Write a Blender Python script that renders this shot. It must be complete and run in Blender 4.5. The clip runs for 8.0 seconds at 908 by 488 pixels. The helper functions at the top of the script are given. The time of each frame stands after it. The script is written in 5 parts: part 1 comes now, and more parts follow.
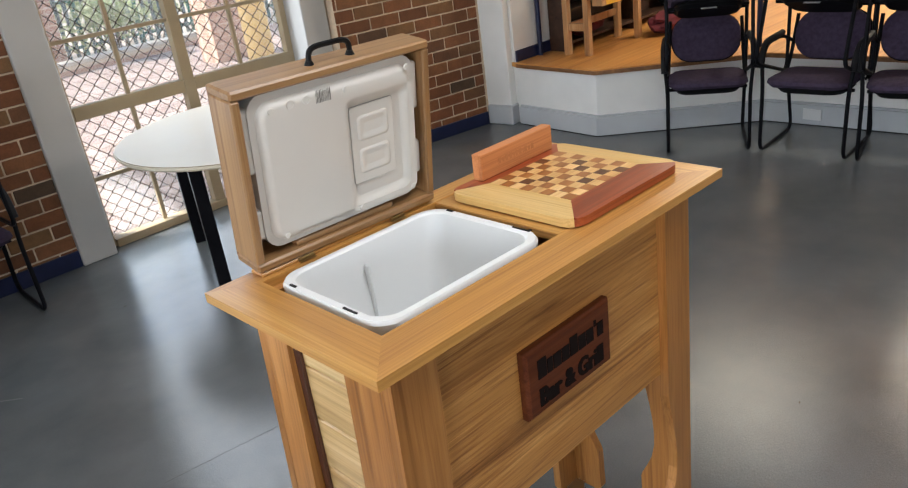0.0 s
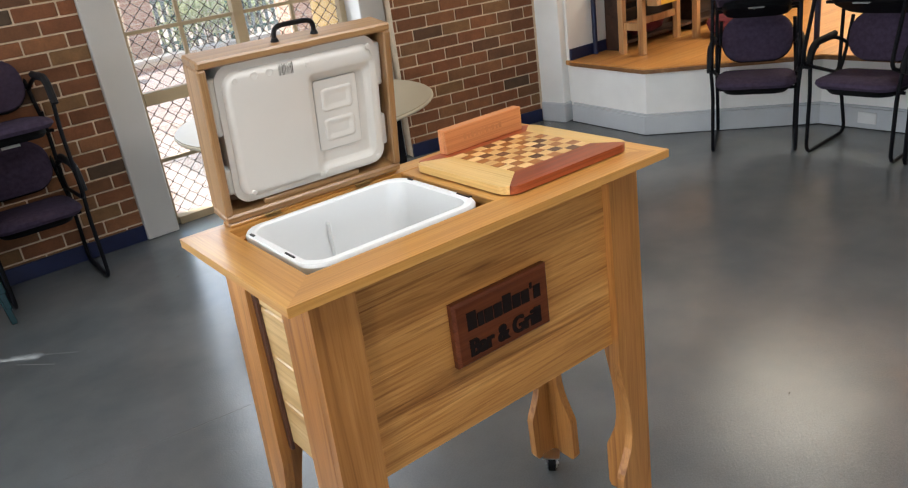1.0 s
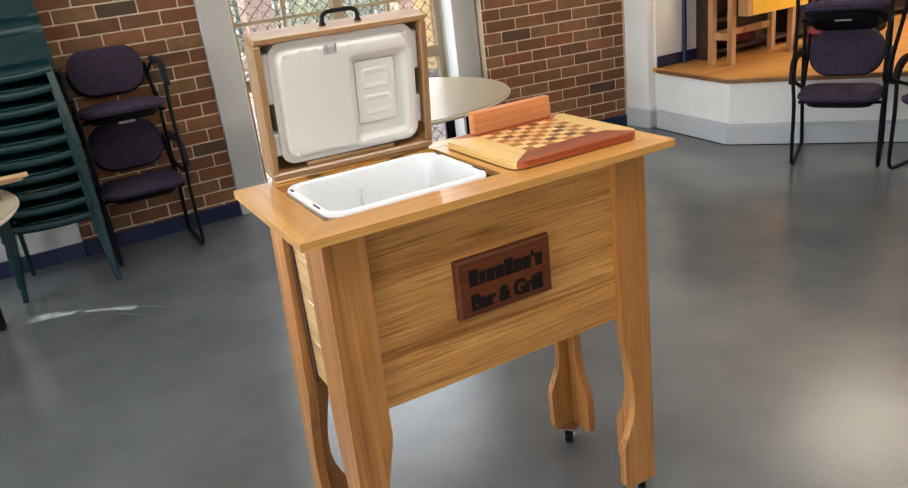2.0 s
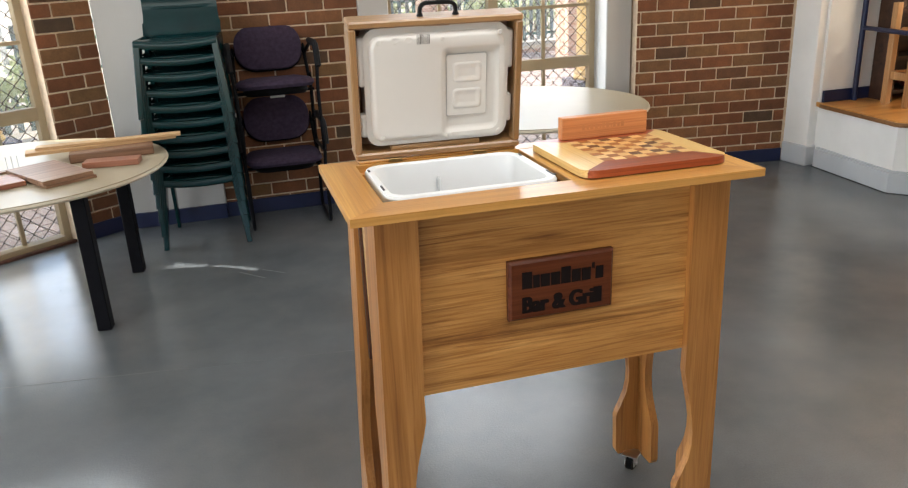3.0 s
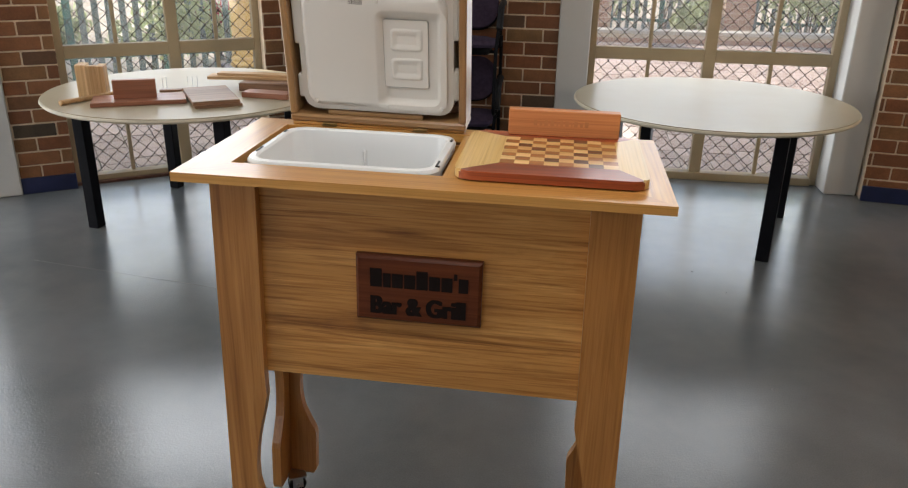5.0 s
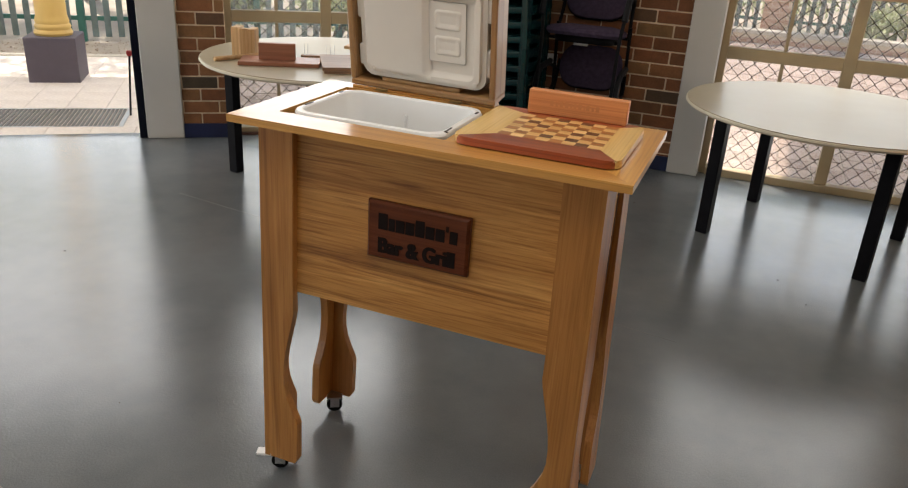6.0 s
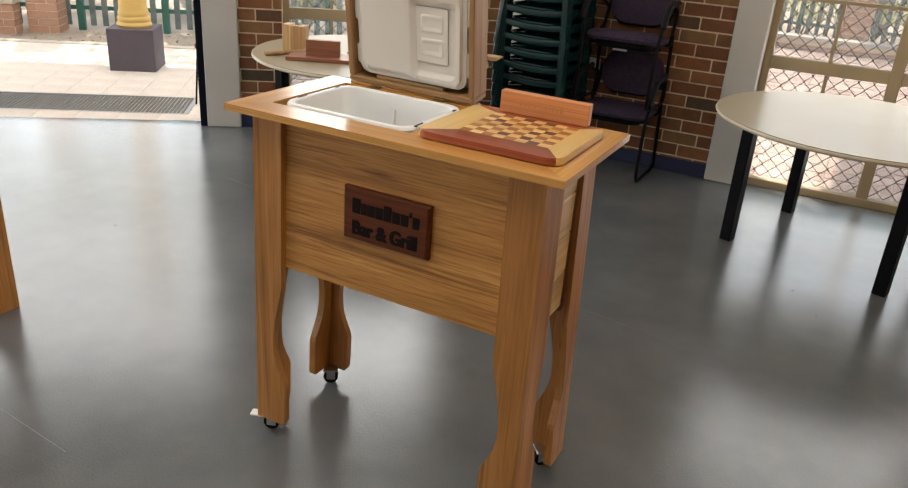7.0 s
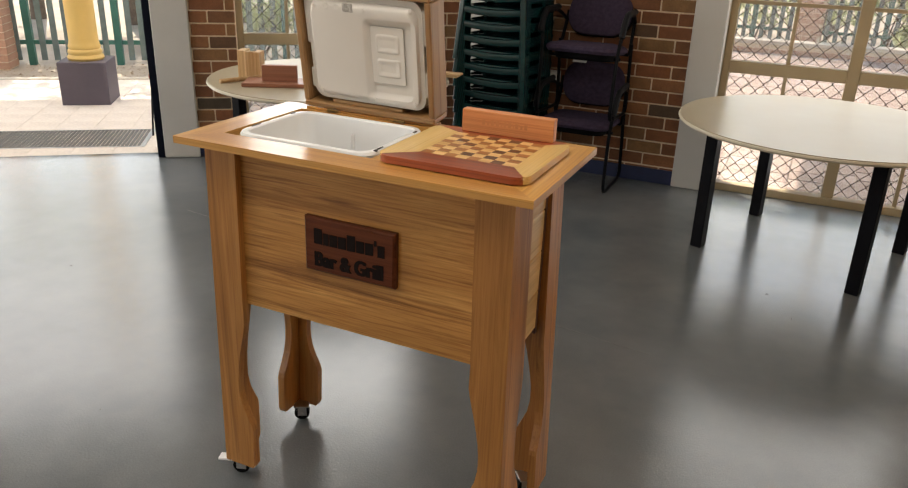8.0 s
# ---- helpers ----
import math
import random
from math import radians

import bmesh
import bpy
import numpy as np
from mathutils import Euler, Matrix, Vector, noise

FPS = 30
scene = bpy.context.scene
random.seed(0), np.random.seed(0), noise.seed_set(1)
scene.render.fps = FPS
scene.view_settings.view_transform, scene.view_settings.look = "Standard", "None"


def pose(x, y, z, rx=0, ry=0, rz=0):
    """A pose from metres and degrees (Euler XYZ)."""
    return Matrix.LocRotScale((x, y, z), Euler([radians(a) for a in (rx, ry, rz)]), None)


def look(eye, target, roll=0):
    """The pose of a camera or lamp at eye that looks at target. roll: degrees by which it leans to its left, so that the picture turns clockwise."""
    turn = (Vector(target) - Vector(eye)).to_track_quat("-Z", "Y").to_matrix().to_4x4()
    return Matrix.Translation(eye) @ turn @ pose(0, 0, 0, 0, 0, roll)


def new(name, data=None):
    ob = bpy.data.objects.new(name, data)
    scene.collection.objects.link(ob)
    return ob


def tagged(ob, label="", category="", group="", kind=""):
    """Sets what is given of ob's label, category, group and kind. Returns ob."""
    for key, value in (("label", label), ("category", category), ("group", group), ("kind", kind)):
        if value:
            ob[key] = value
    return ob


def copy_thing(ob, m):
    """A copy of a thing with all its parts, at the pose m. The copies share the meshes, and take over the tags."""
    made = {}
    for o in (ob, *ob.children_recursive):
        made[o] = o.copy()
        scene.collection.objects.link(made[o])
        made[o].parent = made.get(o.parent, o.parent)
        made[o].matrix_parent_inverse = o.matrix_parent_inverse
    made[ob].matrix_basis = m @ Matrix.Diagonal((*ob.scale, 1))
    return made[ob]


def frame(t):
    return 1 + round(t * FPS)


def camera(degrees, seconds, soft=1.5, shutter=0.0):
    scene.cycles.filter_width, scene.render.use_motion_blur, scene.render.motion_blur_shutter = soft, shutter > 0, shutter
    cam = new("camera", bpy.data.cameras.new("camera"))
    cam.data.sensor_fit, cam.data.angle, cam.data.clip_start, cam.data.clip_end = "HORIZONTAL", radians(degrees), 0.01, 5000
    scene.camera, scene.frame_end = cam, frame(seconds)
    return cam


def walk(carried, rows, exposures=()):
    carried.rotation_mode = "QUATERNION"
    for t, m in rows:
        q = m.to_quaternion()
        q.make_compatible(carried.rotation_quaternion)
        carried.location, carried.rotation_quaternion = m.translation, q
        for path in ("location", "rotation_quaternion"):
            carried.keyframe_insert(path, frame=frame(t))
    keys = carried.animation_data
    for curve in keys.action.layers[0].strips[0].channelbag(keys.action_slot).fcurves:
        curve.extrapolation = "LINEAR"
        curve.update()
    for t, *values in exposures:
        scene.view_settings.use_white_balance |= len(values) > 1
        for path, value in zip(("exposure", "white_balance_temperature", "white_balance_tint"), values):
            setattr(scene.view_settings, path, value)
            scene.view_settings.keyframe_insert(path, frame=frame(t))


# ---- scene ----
cam = camera(60.2, 8.0, soft=1.2)
PATH = [
    (0, (-1.019, -0.863, 1.718), (0.199, 0.499, 0.905), -7.9),
    (0.5, (-0.99, -0.986, 1.697), (0.164, 0.441, 0.901), -8.1),
    (1, (-0.926, -1.187, 1.668), (0.134, 0.319, 0.889), -8.1),
    (1.2, (-0.907, -1.263, 1.679), (0.104, 0.271, 0.89), -7.5),
    (2.3, (-0.88, -1.572, 1.624), (-0.108, 0.135, 0.925), -6.3),
    (2.5, (-0.865, -1.607, 1.625), (-0.161, 0.135, 0.94), -5.3),
    (3, (-0.7, -1.598, 1.596), (-0.195, 0.212, 0.912), -2.8),
    (3.5, (-0.431, -1.572, 1.583), (-0.123, 0.275, 0.88), -0.7),
    (4, (-0.213, -1.536, 1.562), (-0.074, 0.32, 0.828), -0.4),
    (4.2, (-0.119, -1.501, 1.561), (-0.042, 0.356, 0.822), -0.4),
    (5.3, (0.413, -1.483, 1.563), (0.032, 0.33, 0.809), 1.9),
    (5.5, (0.496, -1.523, 1.565), (0.035, 0.267, 0.8), 2.4),
    (6, (0.696, -1.62, 1.595), (0.054, 0.103, 0.807), 3.5),
    (6.5, (0.898, -1.639, 1.625), (0.138, 0.029, 0.825), 4.2),
    (7, (1.025, -1.652, 1.645), (0.207, -0.011, 0.846), 4.1),
    (7.5, (1.048, -1.656, 1.645), (0.231, -0.005, 0.866), 3.3),
    (8, (0.995, -1.575, 1.636), (0.235, 0.113, 0.879), 1.9),
]
EXPOSURES = [(0.0, 1.17, 6050, 10), (1.1, 1.37, 6150, 10), (2.5, 1.6, 6350, 10), (3.1, 1.42, 6350, 10), (4.2, 1.18, 5950, 10), (5.5, 0.73, 6850, 12), (7.0, 0.98, 7050, 12), (8.0, 0.93, 7200, 12)]
walk(cam, [(t, look(eye, target, roll)) for t, eye, target, roll in PATH], exposures=EXPOSURES)

# ---------------------------------------------------------------- world and light
world = bpy.data.worlds.new("sky")
scene.world = world
world.use_nodes = True
wn = world.node_tree.nodes
sky = wn.new("ShaderNodeTexSky")
sky.sky_type, sky.sun_disc = "NISHITA", False
SUN_EL, SUN_AZ = 45.0, -50.0           # elevation; azimuth clockwise from +y
sky.sun_elevation, sky.sun_rotation = radians(SUN_EL), radians(SUN_AZ)
world.node_tree.links.new(sky.outputs[0], wn["Background"].inputs[0])
wn["Background"].inputs[1].default_value = 0.15

sun = new("sun", bpy.data.lights.new("sun", "SUN"))
sun.data.energy, sun.data.angle, sun.data.color = 4.5, radians(0.6), (1.0, 0.95, 0.87)
sd = Vector((math.sin(radians(SUN_AZ)) * math.cos(radians(SUN_EL)), math.cos(radians(SUN_AZ)) * math.cos(radians(SUN_EL)), math.sin(radians(SUN_EL))))
sun.matrix_world = look(sd * 30, (0, 0, 0))


def area(name, m, w, h, power, color):
    ob = new(name, bpy.data.lights.new(name, "AREA"))
    ob.data.shape, ob.data.size, ob.data.size_y, ob.data.energy, ob.data.color = "RECTANGLE", w, h, power, color
    ob.matrix_world = m
    return ob


# ---------------------------------------------------------------- plan
CEIL = 2.9
A0, AU, AN = Vector((-1.42, 3.83, 0)), Vector((-0.815, -0.579, 0)).normalized(), Vector((0.579, -0.815, 0)).normalized()
WALL_A = Matrix(((-AU.x, -AN.x, 0, A0.x), (-AU.y, -AN.y, 0, A0.y), (0, 0, 1, 0), (0, 0, 0, 1)))      # local x along the wall towards the corner, y outwards
WALL_B = pose(0, 3.80, 0)
WALL_R = pose(2.20, 3.62, 0, 0, 0, -8.7)

# daylight in the openings
SKY, COOL = (1.0, 0.985, 0.95), (0.90, 0.955, 1.0)
for wall, x, w, high in ((WALL_B, 1.21, 1.44, 3.2), (WALL_A, -0.995, 1.14, 8.0)):
    area("window_light", wall @ pose(x, 0.06, 2.15, -90, 0, 0), w, 1.0, high * w * 0.92, COOL)
    area("window_light", wall @ pose(x, 0.06, 0.88, -90, 0, 0), w, 1.5, 4.8 * w, COOL)
area("door_light", WALL_A @ pose(-3.24, 0.10, 1.16, -90, 0, 0), 1.98, 2.28, 13, COOL)
# rear and west: fill lamps at assumed windows out of view
area("rear_window_light", look((-2.7, -4.9, 1.75), (0.6, 0.6, 1.0)), 3.0, 1.6, 4.5, SKY)
area("west_window_light", look((-5.93, -1.7, 1.65), (0, -1.2, 1.3)), 3.2, 1.7, 68, SKY)
# overhead fill for the cart's top and tub; its fixture is assumed
area("hall_lamp", look((0.2, -0.6, 2.82), (0.2, -0.6, 0)), 1.2, 1.2, 14, (1.0, 0.97, 0.92))
# the second, farther lamp is an unseen fill added to brighten the stage
for x, y, w, power in ((4.75, 1.9, 1.2, 10), (6.6, 0.4, 0.8, 60)):
    area("stage_lamp", look((x, y, 2.82), (x, y, 0)), w, w, power, (1.0, 0.86, 0.64))


# ---------------------------------------------------------------- materials
def nodes_of(name):
    m = bpy.data.materials.new(name)
    m.use_nodes = True
    nt = m.node_tree
    return m, nt, nt.nodes["Principled BSDF"]


def link(nt, a, b):
    nt.links.new(a, b)


def mapped(nt, scale, rot=(0, 0, 0), shift_by_object=False, coords="Object"):
    tc = nt.nodes.new("ShaderNodeTexCoord")
    mp = nt.nodes.new("ShaderNodeMapping")
    mp.inputs["Scale"].default_value, mp.inputs["Rotation"].default_value = scale, rot
    link(nt, tc.outputs[coords], mp.inputs[0])
    if shift_by_object:
        oi = nt.nodes.new("ShaderNodeObjectInfo")
        mul = nt.nodes.new("ShaderNodeMath")
        mul.operation, mul.inputs[1].default_value = "MULTIPLY", 37.0
        link(nt, oi.outputs["Random"], mul.inputs[0])
        link(nt, mul.outputs[0], mp.inputs["Location"])
    return mp.outputs[0]


def noise_tex(nt, vec, scale, detail=4, rough=0.55, dist=0.0):
    n = nt.nodes.new("ShaderNodeTexNoise")
    n.inputs["Scale"].default_value, n.inputs["Detail"].default_value = scale, detail
    n.inputs["Roughness"].default_value, n.inputs["Distortion"].default_value = rough, dist
    if vec is not None:
        link(nt, vec, n.inputs["Vector"])
    return n.outputs["Fac"]


def ramp(nt, fac, *stops):
    r = nt.nodes.new("ShaderNodeValToRGB")
    e = r.color_ramp.elements
    while len(e) < len(stops):
        e.new(0.5)
    for el, (p, c) in zip(e, stops):
        el.position, el.color = p, (*c, 1) if len(c) == 3 else c
    link(nt, fac, r.inputs[0])
    return r.outputs[0]


def mix(nt, fac, a, b, mode="MIX"):
    m = nt.nodes.new("ShaderNodeMix")
    m.data_type, m.blend_type = "RGBA", mode
    for sock, v in ((m.inputs[0], fac), (m.inputs[6], a), (m.inputs[7], b)):
        if hasattr(v, "is_linked"):
            link(nt, v, sock)
        else:
            sock.default_value = v if not isinstance(v, tuple) else (*v, 1)[:4]
    return m.outputs[2]


def bump(nt, p, height, strength, dist=0.002):
    b = nt.nodes.new("ShaderNodeBump")
    b.inputs["Strength"].default_value, b.inputs["Distance"].default_value = strength, dist
    link(nt, height, b.inputs["Height"])
    link(nt, b.outputs[0], p.inputs["Normal"])


def rough_var(nt, p, fac, lo, hi):
    mr = nt.nodes.new("ShaderNodeMapRange")
    mr.inputs[3].default_value, mr.inputs[4].default_value = lo, hi
    link(nt, fac, mr.inputs[0])
    link(nt, mr.outputs[0], p.inputs["Roughness"])


def plain(name, color, rough=0.5, metal=0.0, vary=0.12, scale=9.0, bump_s=0.05, coat=0.0):
    m, nt, p = nodes_of(name)
    v = mapped(nt, (1, 1, 1), shift_by_object=True)
    f = noise_tex(nt, v, scale, 5)
    g = noise_tex(nt, v, scale * 12, 3)
    lo, hi = tuple(c * (1 - vary) for c in color), tuple(min(1, c * (1 + vary)) for c in color)
    link(nt, ramp(nt, f, (0.3, lo), (0.7, hi)), p.inputs["Base Color"])
    p.inputs["Metallic"].default_value = metal
    p.inputs["Coat Weight"].default_value = coat
    rough_var(nt, p, f, max(0.02, rough - 0.07), min(1, rough + 0.07))
    if max(color) < 0.03 and metal == 0.0:
        p.inputs["Specular IOR Level"].default_value = 0.07
    bump(nt, p, g, bump_s, 0.001)
    return m


def timber(name, axis, dark, mid, light, streak=0.5, rough=0.36, coat=0.35, ring=30.0, along=0.55, wave=0.6, pores=0.5):
    """Lacquered timber with its grain along the given axis: broad tones, growth bands, dark veins and fine pores."""
    m, nt, p = nodes_of(name)

    def grain(across, run, detail, rough_n, dist):
        sc = {"x": (run, across, across), "y": (across, run, across), "z": (across, across, run)}[axis]
        return noise_tex(nt, mapped(nt, sc, shift_by_object=True), 1.0, detail, rough_n, dist)

    tone = grain(ring * 0.16, along * 1.2, 3, 0.5, 0.3)
    broad = grain(ring * 0.62, along, 6, 0.62, wave)
    veins = grain(ring * 1.5, along * 0.8, 4, 0.55, wave * 1.3)
    fine = grain(ring * 9, along * 5, 3, 0.6, 0.1)
    base = ramp(nt, broad, (0.36, dark), (0.47, mid), (0.53, mid), (0.63, light))
    c = mix(nt, 0.75, base, ramp(nt, tone, (0.36, (0.84, 0.80, 0.74)), (0.64, (1.13, 1.13, 1.14))), "MULTIPLY")
    c = mix(nt, pores, c, ramp(nt, fine, (0.36, (0.72, 0.60, 0.45)), (0.52, (1, 1, 1)), (0.66, (1.10, 1.10, 1.12))), "MULTIPLY")
    c = mix(nt, streak, c, ramp(nt, veins, (0.34, (0.40, 0.27, 0.15)), (0.455, (1, 1, 1))), "MULTIPLY")
    link(nt, c, p.inputs["Base Color"])
    rough_var(nt, p, fine, rough - 0.04, rough + 0.1)
    p.inputs["Coat Weight"].default_value, p.inputs["Coat Roughness"].default_value = coat, 0.16
    bump(nt, p, fine, 0.06, 0.0006)
    return m


OAK = dict(dark=(0.45, 0.210, 0.050), mid=(0.55, 0.278, 0.068), light=(0.62, 0.340, 0.094))
oak_x, oak_y = (timber("oak_" + a, a, streak=0.28, coat=0.45, **OAK) for a in "xy")
LEG = dict(dark=(0.32, 0.132, 0.028), mid=(0.445, 0.194, 0.048), light=(0.54, 0.256, 0.073))
leg_z = timber("leg_timber", "z", streak=0.6, ring=22.0, along=0.9, coat=0.2, **LEG)
LID = dict(dark=(0.29, 0.16, 0.066), mid=(0.365, 0.21, 0.090), light=(0.43, 0.265, 0.12))
lid_x, lid_z = (timber("lid_timber_" + a, a, **LID) for a in "xz")
panel_x = timber("panel_timber", "x", (0.33, 0.138, 0.031), (0.52, 0.245, 0.063), (0.63, 0.328, 0.100), streak=0.68, ring=24.0, along=1.2, wave=1.3, pores=0.75, coat=0.15)
pale_y = timber("pale_boards", "y", (0.56, 0.36, 0.15), (0.66, 0.45, 0.2), (0.72, 0.52, 0.26), streak=0.3)
dark_timber = timber("dark_timber", "z", (0.06, 0.02, 0.012), (0.09, 0.03, 0.018), (0.12, 0.045, 0.025))
plaque_x = timber("plaque_timber", "x", (0.070, 0.018, 0.007), (0.108, 0.028, 0.010), (0.145, 0.040, 0.014), rough=0.42, coat=0.04)
plaque_x.node_tree.nodes["Principled BSDF"].inputs["Specular IOR Level"].default_value = 0.2
burnt = plain("burnt_letters", (0.014, 0.009, 0.008), 0.85)
jarrah_x = timber("jarrah", "x", (0.20, 0.034, 0.010), (0.31, 0.060, 0.017), (0.40, 0.090, 0.026), streak=0.45, rough=0.35, coat=0.45)
pine_y = timber("yellow_timber", "y", (0.62, 0.38, 0.12), (0.70, 0.47, 0.17), (0.76, 0.54, 0.23), streak=0.12, rough=0.38, coat=0.4)
sq_light = timber("pale_square", "x", (0.68, 0.41, 0.15), (0.75, 0.48, 0.19), (0.80, 0.55, 0.25), streak=0.1, coat=0.45)
sq_tan = timber("tan_square", "x", (0.29, 0.10, 0.020), (0.36, 0.135, 0.030), (0.42, 0.17, 0.042), streak=0.2, coat=0.45)
sq_dark = timber("walnut_square", "x", (0.09, 0.032, 0.012), (0.125, 0.046, 0.018), (0.155, 0.060, 0.024), streak=0.2, coat=0.45)
block_x = timber("red_pine", "x", (0.46, 0.165, 0.055), (0.55, 0.215, 0.075), (0.61, 0.265, 0.10), streak=0.3, rough=0.45, coat=0.1)
walnut_x = timber("walnut", "x", (0.16, 0.08, 0.045), (0.26, 0.145, 0.085), (0.36, 0.22, 0.14), streak=0.6, rough=0.5, coat=0.05)
dusty_red = timber("dusty_red_timber", "x", (0.25, 0.095, 0.052), (0.33, 0.135, 0.078), (0.40, 0.18, 0.11), streak=0.3, rough=0.45, coat=0.15)
raw_z = timber("raw_pine_upright", "z", (0.46, 0.27, 0.12), (0.58, 0.38, 0.19), (0.68, 0.48, 0.27), streak=0.2, rough=0.6, coat=0.0)
raw_x = timber("raw_pine", "x", (0.46, 0.27, 0.12), (0.58, 0.38, 0.19), (0.68, 0.48, 0.27), streak=0.6, rough=0.6, coat=0.0)
cooler_white = plain("cooler_plastic", (0.63, 0.60, 0.555), 0.38, vary=0.03, scale=4, bump_s=0.04)
white_tub = plain("tub_plastic", (0.80, 0.81, 0.81), 0.37, vary=0.02, scale=4, bump_s=0.02)
black_metal = plain("black_metal", (0.012, 0.012, 0.013), 0.35, 0.6)
black_powder = plain("black_powdercoat", (0.007, 0.007, 0.009), 0.45, vary=0.25)
chrome = plain("zinc", (0.62, 0.62, 0.63), 0.3, 1.0, vary=0.08)
rubber = plain("black_rubber", (0.007, 0.007, 0.007), 0.55)
brass = plain("aged_brass", (0.30, 0.2, 0.08), 0.4, 0.9)
purple = plain("purple_fabric", (0.056, 0.041, 0.070), 0.95, vary=0.22, scale=40, bump_s=0.5)
purple.node_tree.nodes["Principled BSDF"].inputs["Specular IOR Level"].default_value = 0.12
arm_grey = plain("grey_moulded_plastic", (0.017, 0.017, 0.019), 0.5)
shell_black = plain("black_shell", (0.006, 0.006, 0.007), 0.6)
green_plastic = plain("green_plastic", (0.0025, 0.025, 0.027), 0.18, vary=0.12, scale=6, bump_s=0.15)
green_plastic.node_tree.nodes["Principled BSDF"].inputs["Specular IOR Level"].default_value = 0.45
laminate = plain("cream_laminate", (0.40, 0.34, 0.235), 0.33, vary=0.015, scale=5, bump_s=0.01)
laminate.node_tree.nodes["Principled BSDF"].inputs["Specular IOR Level"].default_value = 0.22
laminate_edge = plain("cream_edge", (0.60, 0.54, 0.42), 0.45, vary=0.05)
column_paint = plain("pale_grey_paint", (0.52, 0.51, 0.49), 0.55, vary=0.04, scale=3, bump_s=0.1)
white_paint = plain("white_wall_paint", (0.85, 0.84, 0.81), 0.6, vary=0.05, scale=3, bump_s=0.15)
skirt_grey = plain("grey_skirting_paint", (0.54, 0.56, 0.58), 0.5, vary=0.05, scale=5)
navy = plain("navy_paint", (0.007, 0.013, 0.055), 0.45, vary=0.2, scale=8)
alu = plain("beige_aluminium", (0.41, 0.325, 0.205), 0.45, vary=0.06, scale=6)
mesh_metal = plain("security_mesh", (0.055, 0.043, 0.032), 0.5, 0.2)
mortar = plain("mortar", (0.62, 0.49, 0.35), 0.9, vary=0.15, scale=20, bump_s=0.4)
ceiling_paint = plain("ceiling_paint", (0.70, 0.68, 0.64), 0.8, vary=0.03)
stage_timber = timber("stage_boards", "x", (0.52, 0.23, 0.06), (0.63, 0.31, 0.085), (0.69, 0.37, 0.115), streak=0.3, rough=0.35, coat=0.2)
nosing_timber = timber("nosing_timber", "x", (0.17, 0.075, 0.026), (0.24, 0.11, 0.038), (0.30, 0.145, 0.052), streak=0.4, rough=0.4, coat=0.1)
socket_white = plain("white_socket", (0.8, 0.8, 0.8), 0.4, vary=0.02)


def brick_material():
    m, nt, p = nodes_of("clay_brick")
    oi = nt.nodes.new("ShaderNodeObjectInfo")
    base = ramp(nt, oi.outputs["Random"], (0.0, (0.075, 0.055, 0.036)), (0.08, (0.178, 0.073, 0.032)), (0.4, (0.243, 0.090, 0.038)), (0.65, (0.27, 0.116, 0.049)), (0.85, (0.23, 0.125, 0.053)), (1.0, (0.185, 0.072, 0.035)))
    v = mapped(nt, (1, 1, 1), shift_by_object=True)
    f = noise_tex(nt, v, 14, 5)
    g = noise_tex(nt, v, 110, 4, 0.7)
    c = mix(nt, 0.7, base, ramp(nt, f, (0.25, (0.62, 0.6, 0.58)), (0.75, (1.12, 1.1, 1.06))), "MULTIPLY")
    c = mix(nt, 0.5, c, ramp(nt, g, (0.3, (0.6, 0.6, 0.6)), (0.6, (1.1, 1.1, 1.1))), "MULTIPLY")
    link(nt, c, p.inputs["Base Color"])
    p.inputs["Roughness"].default_value = 0.85
    bump(nt, p, g, 0.5, 0.003)
    return m


brick_mat = brick_material()


def floor_material():
    m, nt, p = nodes_of("grey_sheet_floor")
    v = mapped(nt, (1, 1, 1))
    f = noise_tex(nt, v, 1.6, 6, 0.6)
    g = noise_tex(nt, v, 220, 2, 0.6)
    s = noise_tex(nt, mapped(nt, (1, 1, 1)), 2.5, 2, 0.5)
    cloud = noise_tex(nt, mapped(nt, (1.0, 2.2, 1.0), (0, 0, 0.6)), 2.2, 5, 0.62, 0.6)
    peel = noise_tex(nt, mapped(nt, (1, 1, 1)), 120, 3, 0.55)
    c = ramp(nt, f, (0.32, (0.103, 0.113, 0.120)), (0.68, (0.155, 0.166, 0.174)))
    c = mix(nt, 0.5, c, ramp(nt, g, (0.35, (0.8, 0.8, 0.8)), (0.65, (1.15, 1.15, 1.15))), "MULTIPLY")
    link(nt, c, p.inputs["Base Color"])
    rough_var(nt, p, cloud, 0.10, 0.215)
    p.inputs["Specular IOR Level"].default_value = 0.7
    bump(nt, p, peel, 0.45, 0.0014)
    return m


floor_mat = floor_material()


